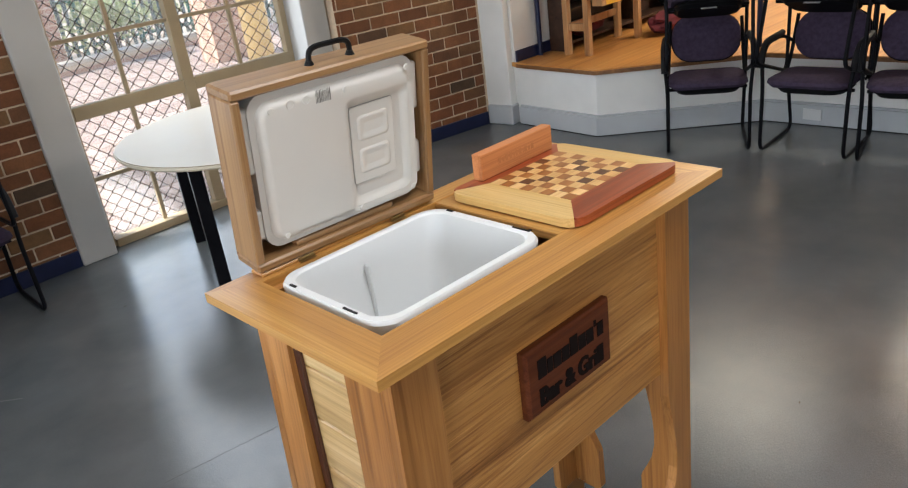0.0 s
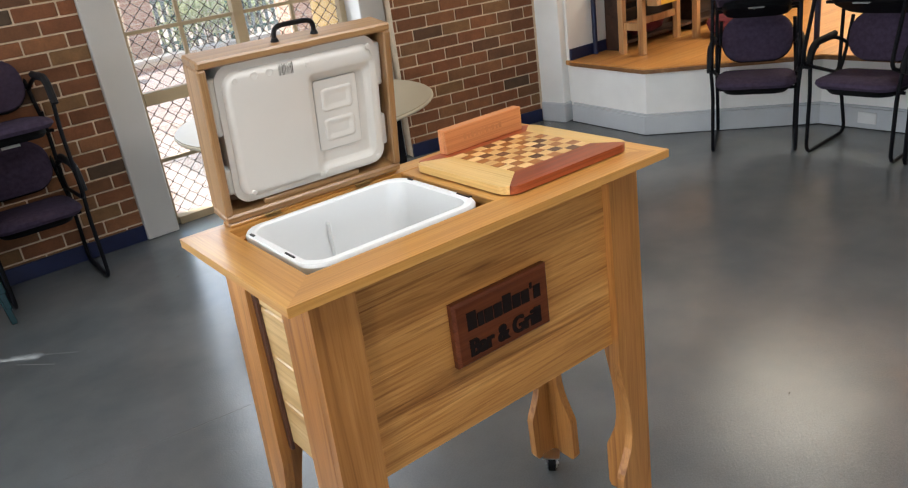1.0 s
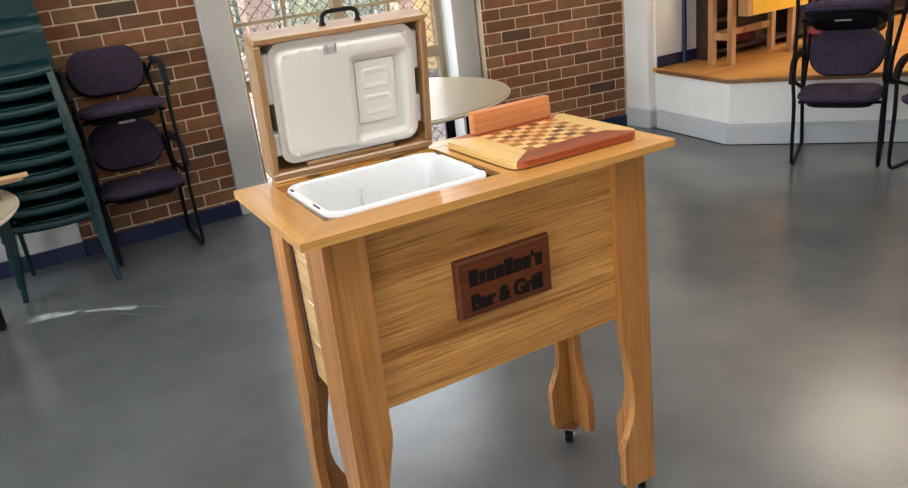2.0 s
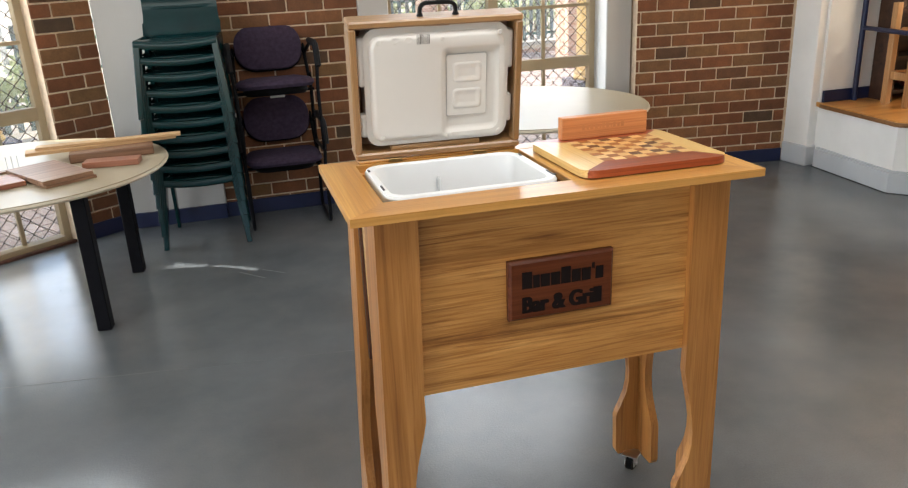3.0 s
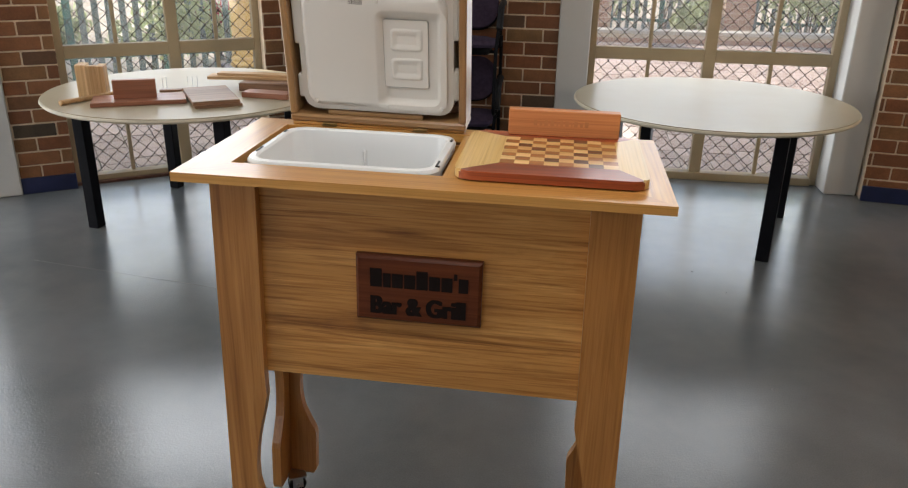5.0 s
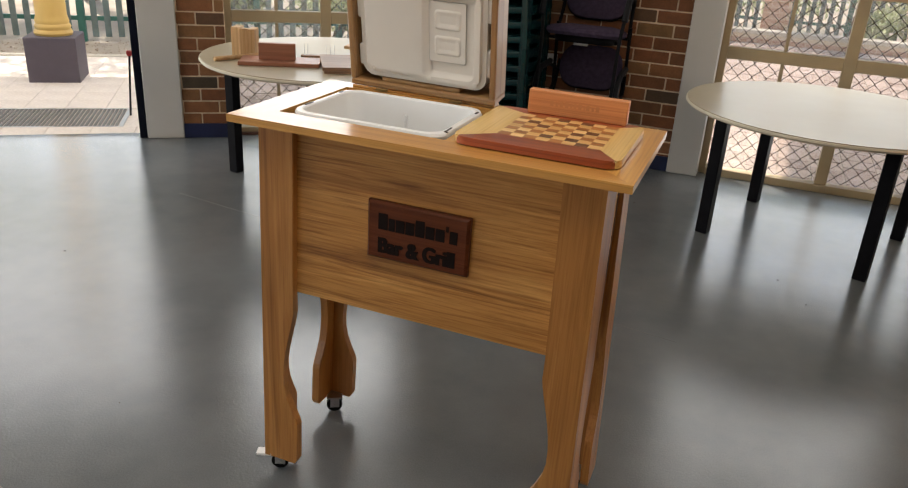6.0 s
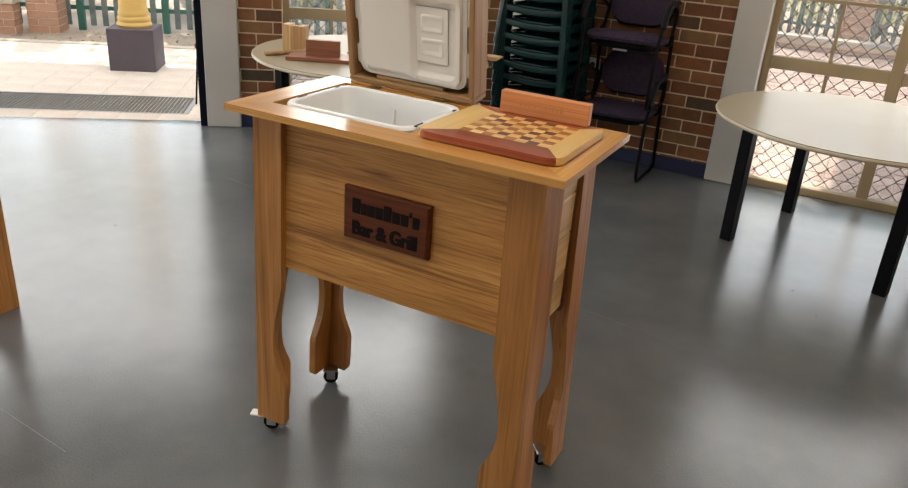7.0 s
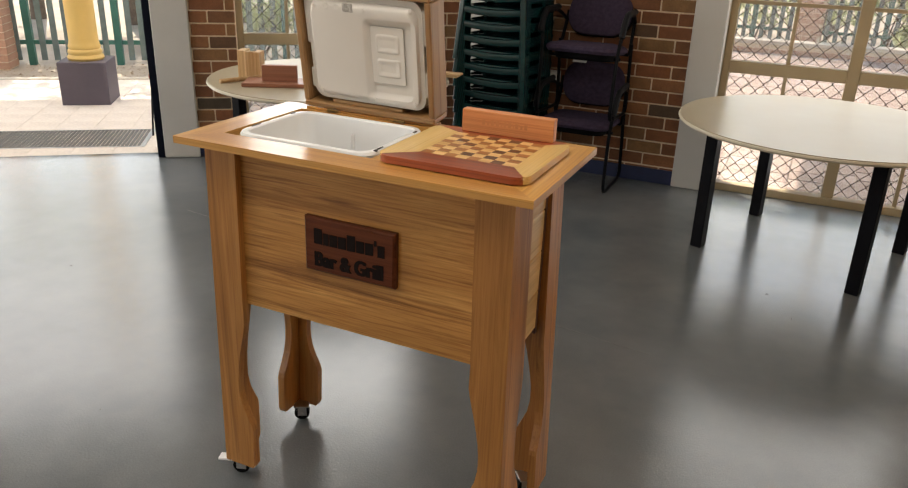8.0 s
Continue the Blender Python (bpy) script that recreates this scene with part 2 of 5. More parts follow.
# ---------------------------------------------------------------- mesh helpers
def bm_box(bm, x0, x1, y0, y1, z0, z1, bev=0.0, seg=1, m=None):
    r = bmesh.ops.create_cube(bm, size=1)
    vs = r["verts"]
    bmesh.ops.scale(bm, vec=(x1 - x0, y1 - y0, z1 - z0), verts=vs)
    bmesh.ops.translate(bm, vec=((x0 + x1) / 2, (y0 + y1) / 2, (z0 + z1) / 2), verts=vs)
    if bev:
        es = list({e for v in vs for e in v.link_edges})
        vs = bmesh.ops.bevel(bm, geom=es, offset=bev, segments=seg, affect="EDGES", profile=0.5)["verts"]
        vs = list({v for v in vs})
    if m is not None:
        allv = set(vs)
        for v in vs:
            for f in v.link_faces:
                allv.update(f.verts)
        bmesh.ops.transform(bm, matrix=m, verts=list(allv))


def box(x0, x1, y0, y1, z0, z1, bev=0.0, seg=1):
    bm = bmesh.new()
    bm_box(bm, x0, x1, y0, y1, z0, z1, bev, seg)
    return bm


def bm_prism(bm, outline, z0, z1, m=None):
    """A flat outline (counter-clockwise x, y) raised from z0 to z1."""
    lo = [bm.verts.new((x, y, z0)) for x, y in outline]
    hi = [bm.verts.new((x, y, z1)) for x, y in outline]
    n = len(outline)
    fs = [bm.faces.new(list(reversed(lo))), bm.faces.new(hi)]
    for i in range(n):
        fs.append(bm.faces.new((lo[i], lo[(i + 1) % n], hi[(i + 1) % n], hi[i])))
    if m is not None:
        bmesh.ops.transform(bm, matrix=m, verts=lo + hi)
    return lo + hi


def prism(outline, z0, z1, bev=0.0, m=None, seg=1):
    bm = bmesh.new()
    bm_prism(bm, outline, z0, z1)
    if bev:
        es = [e for e in bm.edges if e.calc_face_angle(0) > 0.6]
        bmesh.ops.bevel(bm, geom=es, offset=bev, segments=seg, affect="EDGES", profile=0.5)
    if m is not None:
        bm.transform(m)
    return bm


def rounded(x0, x1, y0, y1, r, n=5):
    pts = []
    for cx, cy, a0 in ((x1 - r, y0 + r, -90), (x1 - r, y1 - r, 0), (x0 + r, y1 - r, 90), (x0 + r, y0 + r, 180)):
        for i in range(n + 1):
            a = radians(a0 + 90 * i / n)
            pts.append((cx + r * math.cos(a), cy + r * math.sin(a)))
    return pts


def bm_tube(bm, pts, r, n=8, close=False):
    pts = [Vector(p) for p in pts]
    rings, up = [], None
    k = len(pts)
    for i, p in enumerate(pts):
        a, b = (pts[(i - 1) % k], pts[(i + 1) % k]) if close else (pts[max(i - 1, 0)], pts[min(i + 1, k - 1)])
        d = (b - a).normalized()
        if up is None:
            up = d.orthogonal().normalized()
        up = (up - d * up.dot(d)).normalized()
        side = d.cross(up)
        rings.append([bm.verts.new(p + (up * math.cos(2 * math.pi * j / n) + side * math.sin(2 * math.pi * j / n)) * r) for j in range(n)])
    for i in range(k if close else k - 1):
        a, b = rings[i], rings[(i + 1) % k]
        for j in range(n):
            bm.faces.new((a[j], a[(j + 1) % n], b[(j + 1) % n], b[j]))
    if not close:
        bm.faces.new(list(reversed(rings[0])))
        bm.faces.new(rings[-1])


def smooth_path(ctrl, r, n=4):
    """Polyline with its inner corners rounded to about radius r."""
    c = [Vector(p) for p in ctrl]
    out = [c[0]]
    for a, b, d in zip(c, c[1:], c[2:]):
        p, q = b + (a - b).normalized() * min(r, (a - b).length / 2), b + (d - b).normalized() * min(r, (d - b).length / 2)
        for i in range(n + 1):
            t = i / n
            out.append(p * (1 - t) ** 2 + b * 2 * t * (1 - t) + q * t * t)
    return out + [c[-1]]


def tube(ctrl, r, bend=0.05, n=8):
    bm = bmesh.new()
    bm_tube(bm, smooth_path(ctrl, bend), r, n)
    return bm


def cyl(bm, p0, p1, r0, r1=None, n=20):
    p0, p1 = Vector(p0), Vector(p1)
    d = p1 - p0
    m = Matrix.Translation((p0 + p1) / 2) @ d.to_track_quat("Z", "Y").to_matrix().to_4x4()
    bmesh.ops.create_cone(bm, cap_ends=True, segments=n, radius1=r0, radius2=r0 if r1 is None else r1, depth=d.length, matrix=m)


def lathe(profile, n=28):
    """A body turned about z from (radius, height) pairs, bottom to top."""
    bm = bmesh.new()
    rings = [[bm.verts.new((r * math.cos(2 * math.pi * j / n), r * math.sin(2 * math.pi * j / n), z)) for j in range(n)] for r, z in profile]
    for a, b in zip(rings, rings[1:]):
        for j in range(n):
            bm.faces.new((a[j], a[(j + 1) % n], b[(j + 1) % n], b[j]))
    bm.faces.new(list(reversed(rings[0])))
    bm.faces.new(rings[-1])
    return bm


def to_mesh(name, bm, mat, smooth=False):
    bmesh.ops.recalc_face_normals(bm, faces=bm.faces)
    me = bpy.data.meshes.new(name)
    bm.to_mesh(me)
    bm.free()
    me.materials.append(mat)
    if smooth:
        me.shade_smooth()
        me.set_sharp_from_angle(angle=radians(40))
    return me


def part(name, bm, mat, parent, label="", smooth=False):
    ob = new(name, to_mesh(name, bm, mat, smooth))
    ob.parent = parent
    if label:
        tagged(ob, label)
    return ob


def thing(name, label, category, m=None, group="", kind=""):
    ob = new(name)
    ob.empty_display_size = 0.1
    if m is not None:
        ob.matrix_world = m
    return tagged(ob, label, category, group, kind)


def solid(name, bm, mat, label, category, m=None, group="", kind="", smooth=False):
    ob = new(name, to_mesh(name, bm, mat, smooth))
    if m is not None:
        ob.matrix_world = m
    return tagged(ob, label, category, group, kind)


# ---------------------------------------------------------------- floor, ceiling, walls
bm = bmesh.new()
bm_prism(bm, [(-6.2, 0.42), (-6.2, -5.2), (8.2, -5.2), (8.2, 3.9), (2.2, 4.0), (-1.42, 4.0), (-1.55, 3.98)], -0.12, 0.0)
solid("floor", bm, floor_mat, "polished grey sheet floor with faint scuffs", "floor", kind="structure")
bm = bmesh.new()
ca, cb = WALL_A @ Vector((0.1, 0.235, 0)), WALL_A @ Vector((-5.95, 0.235, 0))
bm_prism(bm, [(-6.25, -5.25), (8.25, -5.25), (8.25, 4.04), (ca.x, 4.04), (ca.x - 0.02, ca.y), (cb.x, cb.y)], CEIL, CEIL + 0.12)
solid("ceiling", bm, ceiling_paint, "plain white ceiling", "ceiling", kind="structure")

BRICK_L, BRICK_H, JOINT, COURSE = 0.230, 0.076, 0.010, 0.086
brick_meshes = {}


def brick_mesh(length):
    key = round(length, 3)
    if key not in brick_meshes:
        brick_meshes[key] = to_mesh("brick", box(-key / 2, key / 2, -0.006, 0.05, -BRICK_H / 2, BRICK_H / 2, 0.004), brick_mat)
    return brick_meshes[key]


late_bricks = []


def brick_wall(name, m, spans, label, z0=0.10, top=CEIL, over=0.0, flip=0, shift=0.0):
    """A brick wall in m's frame over the given spans of its length, mortar core and single bricks."""
    bm = bmesh.new()
    for a, b in spans:
        bm_box(bm, a, b + over, 0.0, 0.23, 0.0, top)
    wall = solid(name, bm, mortar, label, "wall", m, kind="structure")
    late_bricks.append((wall, spans, z0, top, flip, shift))
    return wall


def lay_bricks():
    count = 0
    for wall, spans, z0, top, flip, shift in late_bricks:
        rng = random.Random(len(wall.name) * 7 + 3)
        for k in range(-1, int((min(top, 1.95) - z0) / COURSE)):
            z = z0 + COURSE * k + BRICK_H / 2 + 0.005
            off = (0.5 if (k + flip) % 2 else 0.0) * (BRICK_L + JOINT) + shift
            for a, b in spans:
                i0 = math.floor((a - off) / (BRICK_L + JOINT)) - 1
                s = i0 * (BRICK_L + JOINT) + off
                while s < b:
                    l, r = max(s, a + 0.001), min(s + BRICK_L, b - 0.001)
                    if r - l > 0.012:
                        ob = new("brick", brick_mesh(r - l))
                        ob.parent = wall
                        ob.location = ((l + r) / 2, rng.uniform(-0.0015, 0.0015), z + rng.uniform(-0.001, 0.001))
                        count += 1
                    s += BRICK_L + JOINT
    return count


brick_wall("wall_north", WALL_B, [(-0.795, 0.215)], "red-brown clay brick wall with pale mortar joints", z0=0.114)
brick_wall("wall_north_east", WALL_R, [(0.0, 1.19)], "red-brown clay brick wall with pale mortar joints", z0=0.057, over=0.12, shift=0.03)
brick_wall("wall_north_west", WALL_A, [(-0.37, -0.005), (-1.93, -1.62)], "red-brown clay brick piers beside the barred window", z0=0.086, flip=1)


def painted_wall(name, m, x0, x1, z0, z1, y0=0.0, y1=0.23, mat=white_paint, label="plain painted wall"):
    return solid(name, box(x0, x1, y0, y1, z0, z1), mat, label, "wall", m, kind="structure")


# heads over the openings
painted_wall("wall_head_north", WALL_B, 0.42, 2.0, 2.72, CEIL)
painted_wall("wall_head_north_west", WALL_A, -1.62, -0.37, 2.72, CEIL)
painted_wall("wall_head_door", WALL_A, -4.30, -2.24, 2.42, CEIL)
painted_wall("wall_west_return", WALL_A, -5.9, -4.30, 0.0, CEIL)
buff_paint = plain("buff_wall_paint", (0.42, 0.38, 0.33), 0.7, vary=0.05, scale=3)
# unseen walls behind the camera close the room; their wide windows, south and west, are assumed
bm = bmesh.new()
bm_box(bm, -6.2, -5.97, -5.0, -3.4, 0, CEIL)
bm_box(bm, -6.2, -5.97, 0.0, 0.60, 0, CEIL)
bm_box(bm, -6.2, -5.97, -3.4, 0.0, 0, 0.7)
bm_box(bm, -6.2, -5.97, -3.4, 0.0, 2.6, CEIL)
solid("wall_west", bm, buff_paint, "plain painted wall with an assumed wide window opening, out of view", "wall", kind="structure")
bm = bmesh.new()
bm_box(bm, -6.2, -4.4, -5.2, -5.0, 0, CEIL)
bm_box(bm, -1.0, 8.2, -5.2, -5.0, 0, CEIL)
bm_box(bm, -4.4, -1.0, -5.2, -5.0, 0, 0.7)
bm_box(bm, -4.4, -1.0, -5.2, -5.0, 2.6, CEIL)
solid("wall_south", bm, buff_paint, "plain painted wall with an assumed wide window opening, out of view", "wall", kind="structure")


# painted columns between the bays
def column(name, m, x0, x1, y0, y1):
    return solid(name, box(x0, x1, y0, y1, 0.0, CEIL, 0.006), column_paint, "pale grey painted column between brick bays", "column", m, group="wall columns", kind="structure")


column("column_1", WALL_B, 0.216, 0.42, -0.035, 0.23)
column("column_2", WALL_B, 2.00, 2.20, -0.10, 0.23)
column("column_3", pose(-1.31, 3.815, 0, 0, 0, -1), -0.105, 0.514, -0.03, 0.2)
column("column_4", WALL_A, -2.175, -1.93, -0.03, 0.20)


def baseboard(name, m, spans, h=0.10, mat=navy, label="navy painted timber baseboard", d=0.022):
    for a, b in spans:
        solid(name, box(a, b, -d, -0.0065, 0.0, h, 0.003), mat, label, "baseboard", m, kind="structure")


baseboard("baseboard_north", WALL_B, [(-0.795, 0.214)])
baseboard("baseboard_north_east", WALL_R, [(0.0, 1.19)])
baseboard("baseboard_north_west", WALL_A, [(-0.37, -0.005), (-1.93, -1.62)])
baseboard("baseboard_corner", pose(-1.31, 3.815, 0, 0, 0, -1), [(-0.105, 0.514)], d=0.05)


# ---------------------------------------------------------------- barred windows
def diamond_mesh(x0, x1, z0, z1, pitch=0.090, w=0.0026):
    """Diagonal wires, clipped to the opening, that run upright for a little where they cross, with a pressed knot there."""
    bm = bmesh.new()
    step, half = pitch / 2, 0.003
    rows = int((z1 - z0) / step) + 1
    for sgn in (1, -1):
        for n in range(-rows - 1, int((x1 - x0) / pitch) + rows + 2):
            start = x0 + n * pitch
            run = []
            for k in range(rows + 1):
                x, z = start + sgn * k * step, z0 + k * step
                run += [(x, 0.0018 * sgn, z - half), (x, 0.0018 * sgn, z + half)]
            keep = [p for p in run if x0 - 0.03 < p[0] < x1 + 0.03 and z0 - 0.03 < p[2] < z1 + 0.03]
            if len(keep) > 1:
                bm_tube(bm, keep, w, 4)
    k = 0.0058
    for i in range(2 * int((x1 - x0) / pitch) + 2):
        for j in range(1, rows):
            x, z = x0 + step * i, z0 + step * j
            if (i + j) % 2 == 0 and x0 + 0.006 < x < x1 - 0.006:
                vs = [bm.verts.new((x + a, b, z + c)) for a, b, c in ((-k, 0, 0), (k, 0, 0), (0, 0, -1.5 * k), (0, 0, 1.5 * k), (0, -0.005, 0), (0, 0.005, 0))]
                for a, b, c in ((0, 2, 4), (2, 1, 4), (1, 3, 4), (3, 0, 4), (2, 0, 5), (1, 2, 5), (3, 1, 5), (0, 3, 5)):
                    bm.faces.new((vs[a], vs[b], vs[c]))
    return bm


def glass_material():
    m, nt, p = nodes_of("window_glass")
    p.inputs["Base Color"].default_value = (0.97, 0.99, 0.98, 1)
    p.inputs["Roughness"].default_value = 0.0
    p.inputs["Transmission Weight"].default_value = 1.0
    p.inputs["IOR"].default_value = 1.0 + 0.12
    # a thin film of dust that catches the daylight, strengthened to paint the washed-out haze outside
    dust_haze = nt.nodes.new("ShaderNodeBsdfTranslucent")
    dust_haze.inputs[0].default_value = (0.80, 0.80, 0.78, 1)
    f = noise_tex(nt, mapped(nt, (1, 1, 1)), 3.0, 4)
    mr = nt.nodes.new("ShaderNodeMapRange")
    mr.inputs[3].default_value, mr.inputs[4].default_value = 0.08, 0.14
    link(nt, f, mr.inputs[0])
    mx = nt.nodes.new("ShaderNodeMixShader")
    link(nt, mr.outputs[0], mx.inputs[0])
    link(nt, p.outputs[0], mx.inputs[1])
    link(nt, dust_haze.outputs[0], mx.inputs[2])
    link(nt, mx.outputs[0], nt.nodes["Material Output"].inputs[0])
    return m


glass = glass_material()


def barred_window(name, m, x0, x1, top, split, rails_upper, rail_low, label):
    """Aluminium window from floor to head: mullion, transom, thin bars, glass and diamond security mesh."""
    win = thing(name, label, "window", m, kind="structure")
    y0, y1 = 0.09, 0.15
    fw = 0.045
    part("window_frame", box(x0, x0 + fw, y0, y1, 0, top, 0.003), alu, win)
    part("window_frame", box(x1 - fw, x1, y0, y1, 0, top, 0.003), alu, win)
    part("window_frame", box(x0 + fw, x1 - fw, y0, y1, top - fw, top, 0.003), alu, win)
    part("window_sill", box(x0 + fw, x1 - fw, y0 - 0.03, y1, 0.0, 0.05, 0.003), alu, win)
    part("mullion", box(split - 0.036, split + 0.036, y0 - 0.008, y1, 0.05, top - fw, 0.003), alu, win)
    for a, b in ((x0 + fw, split - 0.036), (split + 0.036, x1 - fw)):
        part("transom", box(a, b, y0 - 0.004, y1, 0.79, 0.868, 0.003), alu, win)
        mid = (a + b) / 2
        for z0, z1 in ((0.05, 0.79), (0.868, top - fw)):
            part("pane", box(a, b, 0.1425, 0.1465, z0, z1), glass, win).visible_shadow = False
            part("glazing_bar", box(mid - 0.011, mid + 0.011, 0.105, 0.13, z0, z1), alu, win)
            rails = [rail_low] if z0 < 0.5 else rails_upper
            for z in rails:
                part("glazing_bar", box(a, mid - 0.011, 0.105, 0.13, z - 0.011, z + 0.011), alu, win)
                part("glazing_bar", box(mid + 0.011, b, 0.105, 0.13, z - 0.011, z + 0.011), alu, win)
            ob = part("security_mesh", diamond_mesh(a, b, z0, z1), mesh_metal, win, "dark diamond security mesh")
            ob.location = (0, 0.1362, 0)
    return win


barred_window("window_1", WALL_B, 0.42, 2.0, 2.72, 1.20, (1.235, 1.62, 2.0, 2.37), 0.43, "beige aluminium window with diamond security mesh, floor to head")
west_window = barred_window("window_2", WALL_A, -1.62, -0.37, 2.72, -0.93, (1.25, 1.62, 2.0, 2.37), 0.43, "beige aluminium window with diamond security mesh, floor to head")
part("floor_strip", box(-1.62, -0.37, 0.030, 0.058, 0.0, 0.020, 0.003), dark_timber, west_window, "dark timber strip at the foot of the window")

# doorway: navy jamb and threshold strip
jamb_paint = plain("near_black_navy_paint", (0.006, 0.008, 0.016), 0.5, vary=0.2)
door = thing("door_1", "wide open doorway with a dark navy steel frame", "door", WALL_A, kind="structure")
part("jamb", box(-2.226, -2.178, -0.02, 0.16, 0, 2.42, 0.004), jamb_paint, door)
part("jamb", box(-4.30, -4.24, -0.02, 0.16, 0, 2.42, 0.004), jamb_paint, door)
part("door_head", box(-4.24, -2.226, -0.02, 0.16, 2.36, 2.42, 0.004), jamb_paint, door)


# ---------------------------------------------------------------- stage with its pilaster
ST = 0.475
stage_line = [(3.50, 3.17), (3.45, 2.42), (4.19, 1.53), (4.22, 0.6), (4.3, -5.0), (8.2, -5.0), (8.2, 3.9), (3.60, 3.9)]


def inset(line, d):
    """The first five points of the stage's edge moved d into the room."""
    out = []
    for i, p in enumerate(line):
        p = Vector(p)
        a = Vector(line[i - 1]) if i else Vector((3.52, 3.9))
        b = Vector(line[min(i + 1, 4)]) if i < 4 else Vector((4.38, -9))
        n1 = Vector(((p - a).y, -(p - a).x)).normalized()
        n2 = Vector(((b - p).y, -(b - p).x)).normalized()
        n = (n1 + n2).normalized()
        out.append(tuple(p + n * (d / max(0.5, n.dot(n1)))))
    return out


edge = stage_line[:5]
bm = bmesh.new()
bm_prism(bm, list(reversed(stage_line)), 0.0, ST - 0.03)
solid("stage_front", bm, white_paint, "white painted stage riser with scuff marks", "stage", kind="structure")
nose = inset(edge, 0.025)
bm = bmesh.new()
bm_prism(bm, list(reversed(nose + stage_line[5:])), ST - 0.03, ST)
bmesh.ops.bevel(bm, geom=[e for e in bm.edges if all(v.co.z > ST - 0.001 for v in e.verts)], offset=0.008, segments=2, affect="EDGES")
solid("stage_floor", bm, stage_timber, "warm orange timber stage floor with rounded nosing", "floor", kind="structure")
nose_in, nose_out = inset(edge, 0.0255), inset(edge, 0.031)
bm = bmesh.new()
for (a, b), (c, d) in zip(zip(nose_in, nose_in[1:]), zip(nose_out, nose_out[1:])):
    bm_prism(bm, [c, d, b, a], ST - 0.034, ST - 0.007)
bmesh.ops.remove_doubles(bm, verts=bm.verts, dist=0.0001)
solid("stage_nosing", bm, nosing_timber, "darker brown timber edge strip along the stage", "trim", kind="structure")
sk_in, sk_out = inset(edge, 0.001), inset(edge, 0.035)
bm = bmesh.new()
for (a, b), (c, d) in zip(zip(sk_in, sk_in[1:]), zip(sk_out, sk_out[1:])):
    bm_prism(bm, [c, d, b, a], 0.0, 0.135)
    mid = [tuple((Vector(p) + Vector(q)) / 2) for p, q in ((c, a), (d, b))]
    bm_prism(bm, [mid[0], mid[1], b, a], 0.135, 0.147)
bmesh.ops.remove_doubles(bm, verts=bm.verts, dist=0.0001)
solid("stage_skirting", bm, skirt_grey, "pale grey skirting round the stage riser", "baseboard", kind="structure")
# thin black strip along the foot of the stage skirting
gap_out = inset(edge, 0.043)
bm = bmesh.new()
for (a, b), (c, d) in zip(zip(sk_out, sk_out[1:]), zip(gap_out, gap_out[1:])):
    bm_prism(bm, [c, d, b, a], 0.0, 0.004)
bmesh.ops.remove_doubles(bm, verts=bm.verts, dist=0.0001)
solid("floor_edge_bead", bm, shell_black, "thin black line where floor meets the stage skirting", "trim", kind="structure")
# pilaster at the stage's corner and the wall that runs in beside it
PIL = pose(3.40, 3.42, 0, 0, 0, -82)
solid("pilaster", box(-0.03, 0.205, 0.0, 0.45, 0, CEIL, 0.006), white_paint, "white painted pilaster beside the stage", "column", PIL, kind="structure")
solid("pilaster_skirting", box(-0.012, 0.222, -0.022, 0.10, 0, 0.152, 0.008), skirt_grey, "pale grey skirting round the pilaster", "baseboard", PIL, kind="structure")
solid("wall_stage_side", box(3.50, 8.2, 3.20, 3.5, ST, CEIL), white_paint, "white painted wall beside the stage", "wall", kind="structure")
solid("wall_stage_back", box(8.0, 8.2, -5.0, 3.2, 0, CEIL), white_paint, "plain painted wall behind the stage", "wall", kind="structure")
solid("baseboard_stage", box(3.505, 8.0, 3.18, 3.199, ST, ST + 0.085, 0.003), navy, "navy painted baseboard on the stage", "baseboard", kind="structure")

rail = thing("stage_railing", "dark navy tubular steel railing along the stage edge", "railing", kind="structure")
RAIL = [(3.76, 3.16), (3.64, 2.50), (4.33, 1.66), (4.37, 0.4), (4.45, -3.0)]
for x, y in (RAIL[0], RAIL[2], RAIL[4]):
    bm = bmesh.new()
    cyl(bm, (x, y, ST), (x, y, ST + 1.0), 0.019)
    part("post", bm, navy, rail, smooth=True)
for z in (0.52, 1.0):
    part("rail", tube([(x, y, ST + z) for x, y in RAIL], 0.016, 0.08), navy, rail, smooth=True)


# ---------------------------------------------------------------- round tables
def round_table(m, turn, label):
    t = thing("round_table", label, "table", m, group="round tables")
    R, H = 0.74, 0.72
    n = 64
    ring = [(R * math.cos(2 * math.pi * i / n), R * math.sin(2 * math.pi * i / n)) for i in range(n)]
    part("tabletop", prism(ring, H - 0.024, H, 0.003), laminate, t, "cream laminate top")
    bm = bmesh.new()
    bm_tube(bm, [(x * 1.0005, y * 1.0005, H - 0.012) for x, y in ring], 0.0085, 6, close=True)
    part("edge_band", bm, laminate_edge, t)
    for sx, sy in ((1, 1), (1, -1), (-1, 1), (-1, -1)):
        p = Matrix.Rotation(radians(turn), 3, "Z") @ Vector((sx * 0.418, sy * 0.382, 0))
        leg = part("leg", box(-0.032, 0.032, -0.032, 0.032, 0.0, H - 0.024, 0.004), black_powder, t)
        leg.matrix_local = pose(p.x, p.y, 0, 0, 0, turn)
    return t


round_table(pose(-1.775, 2.60, 0), -7, "round cream laminate table with black steel legs, strewn with timber samples")
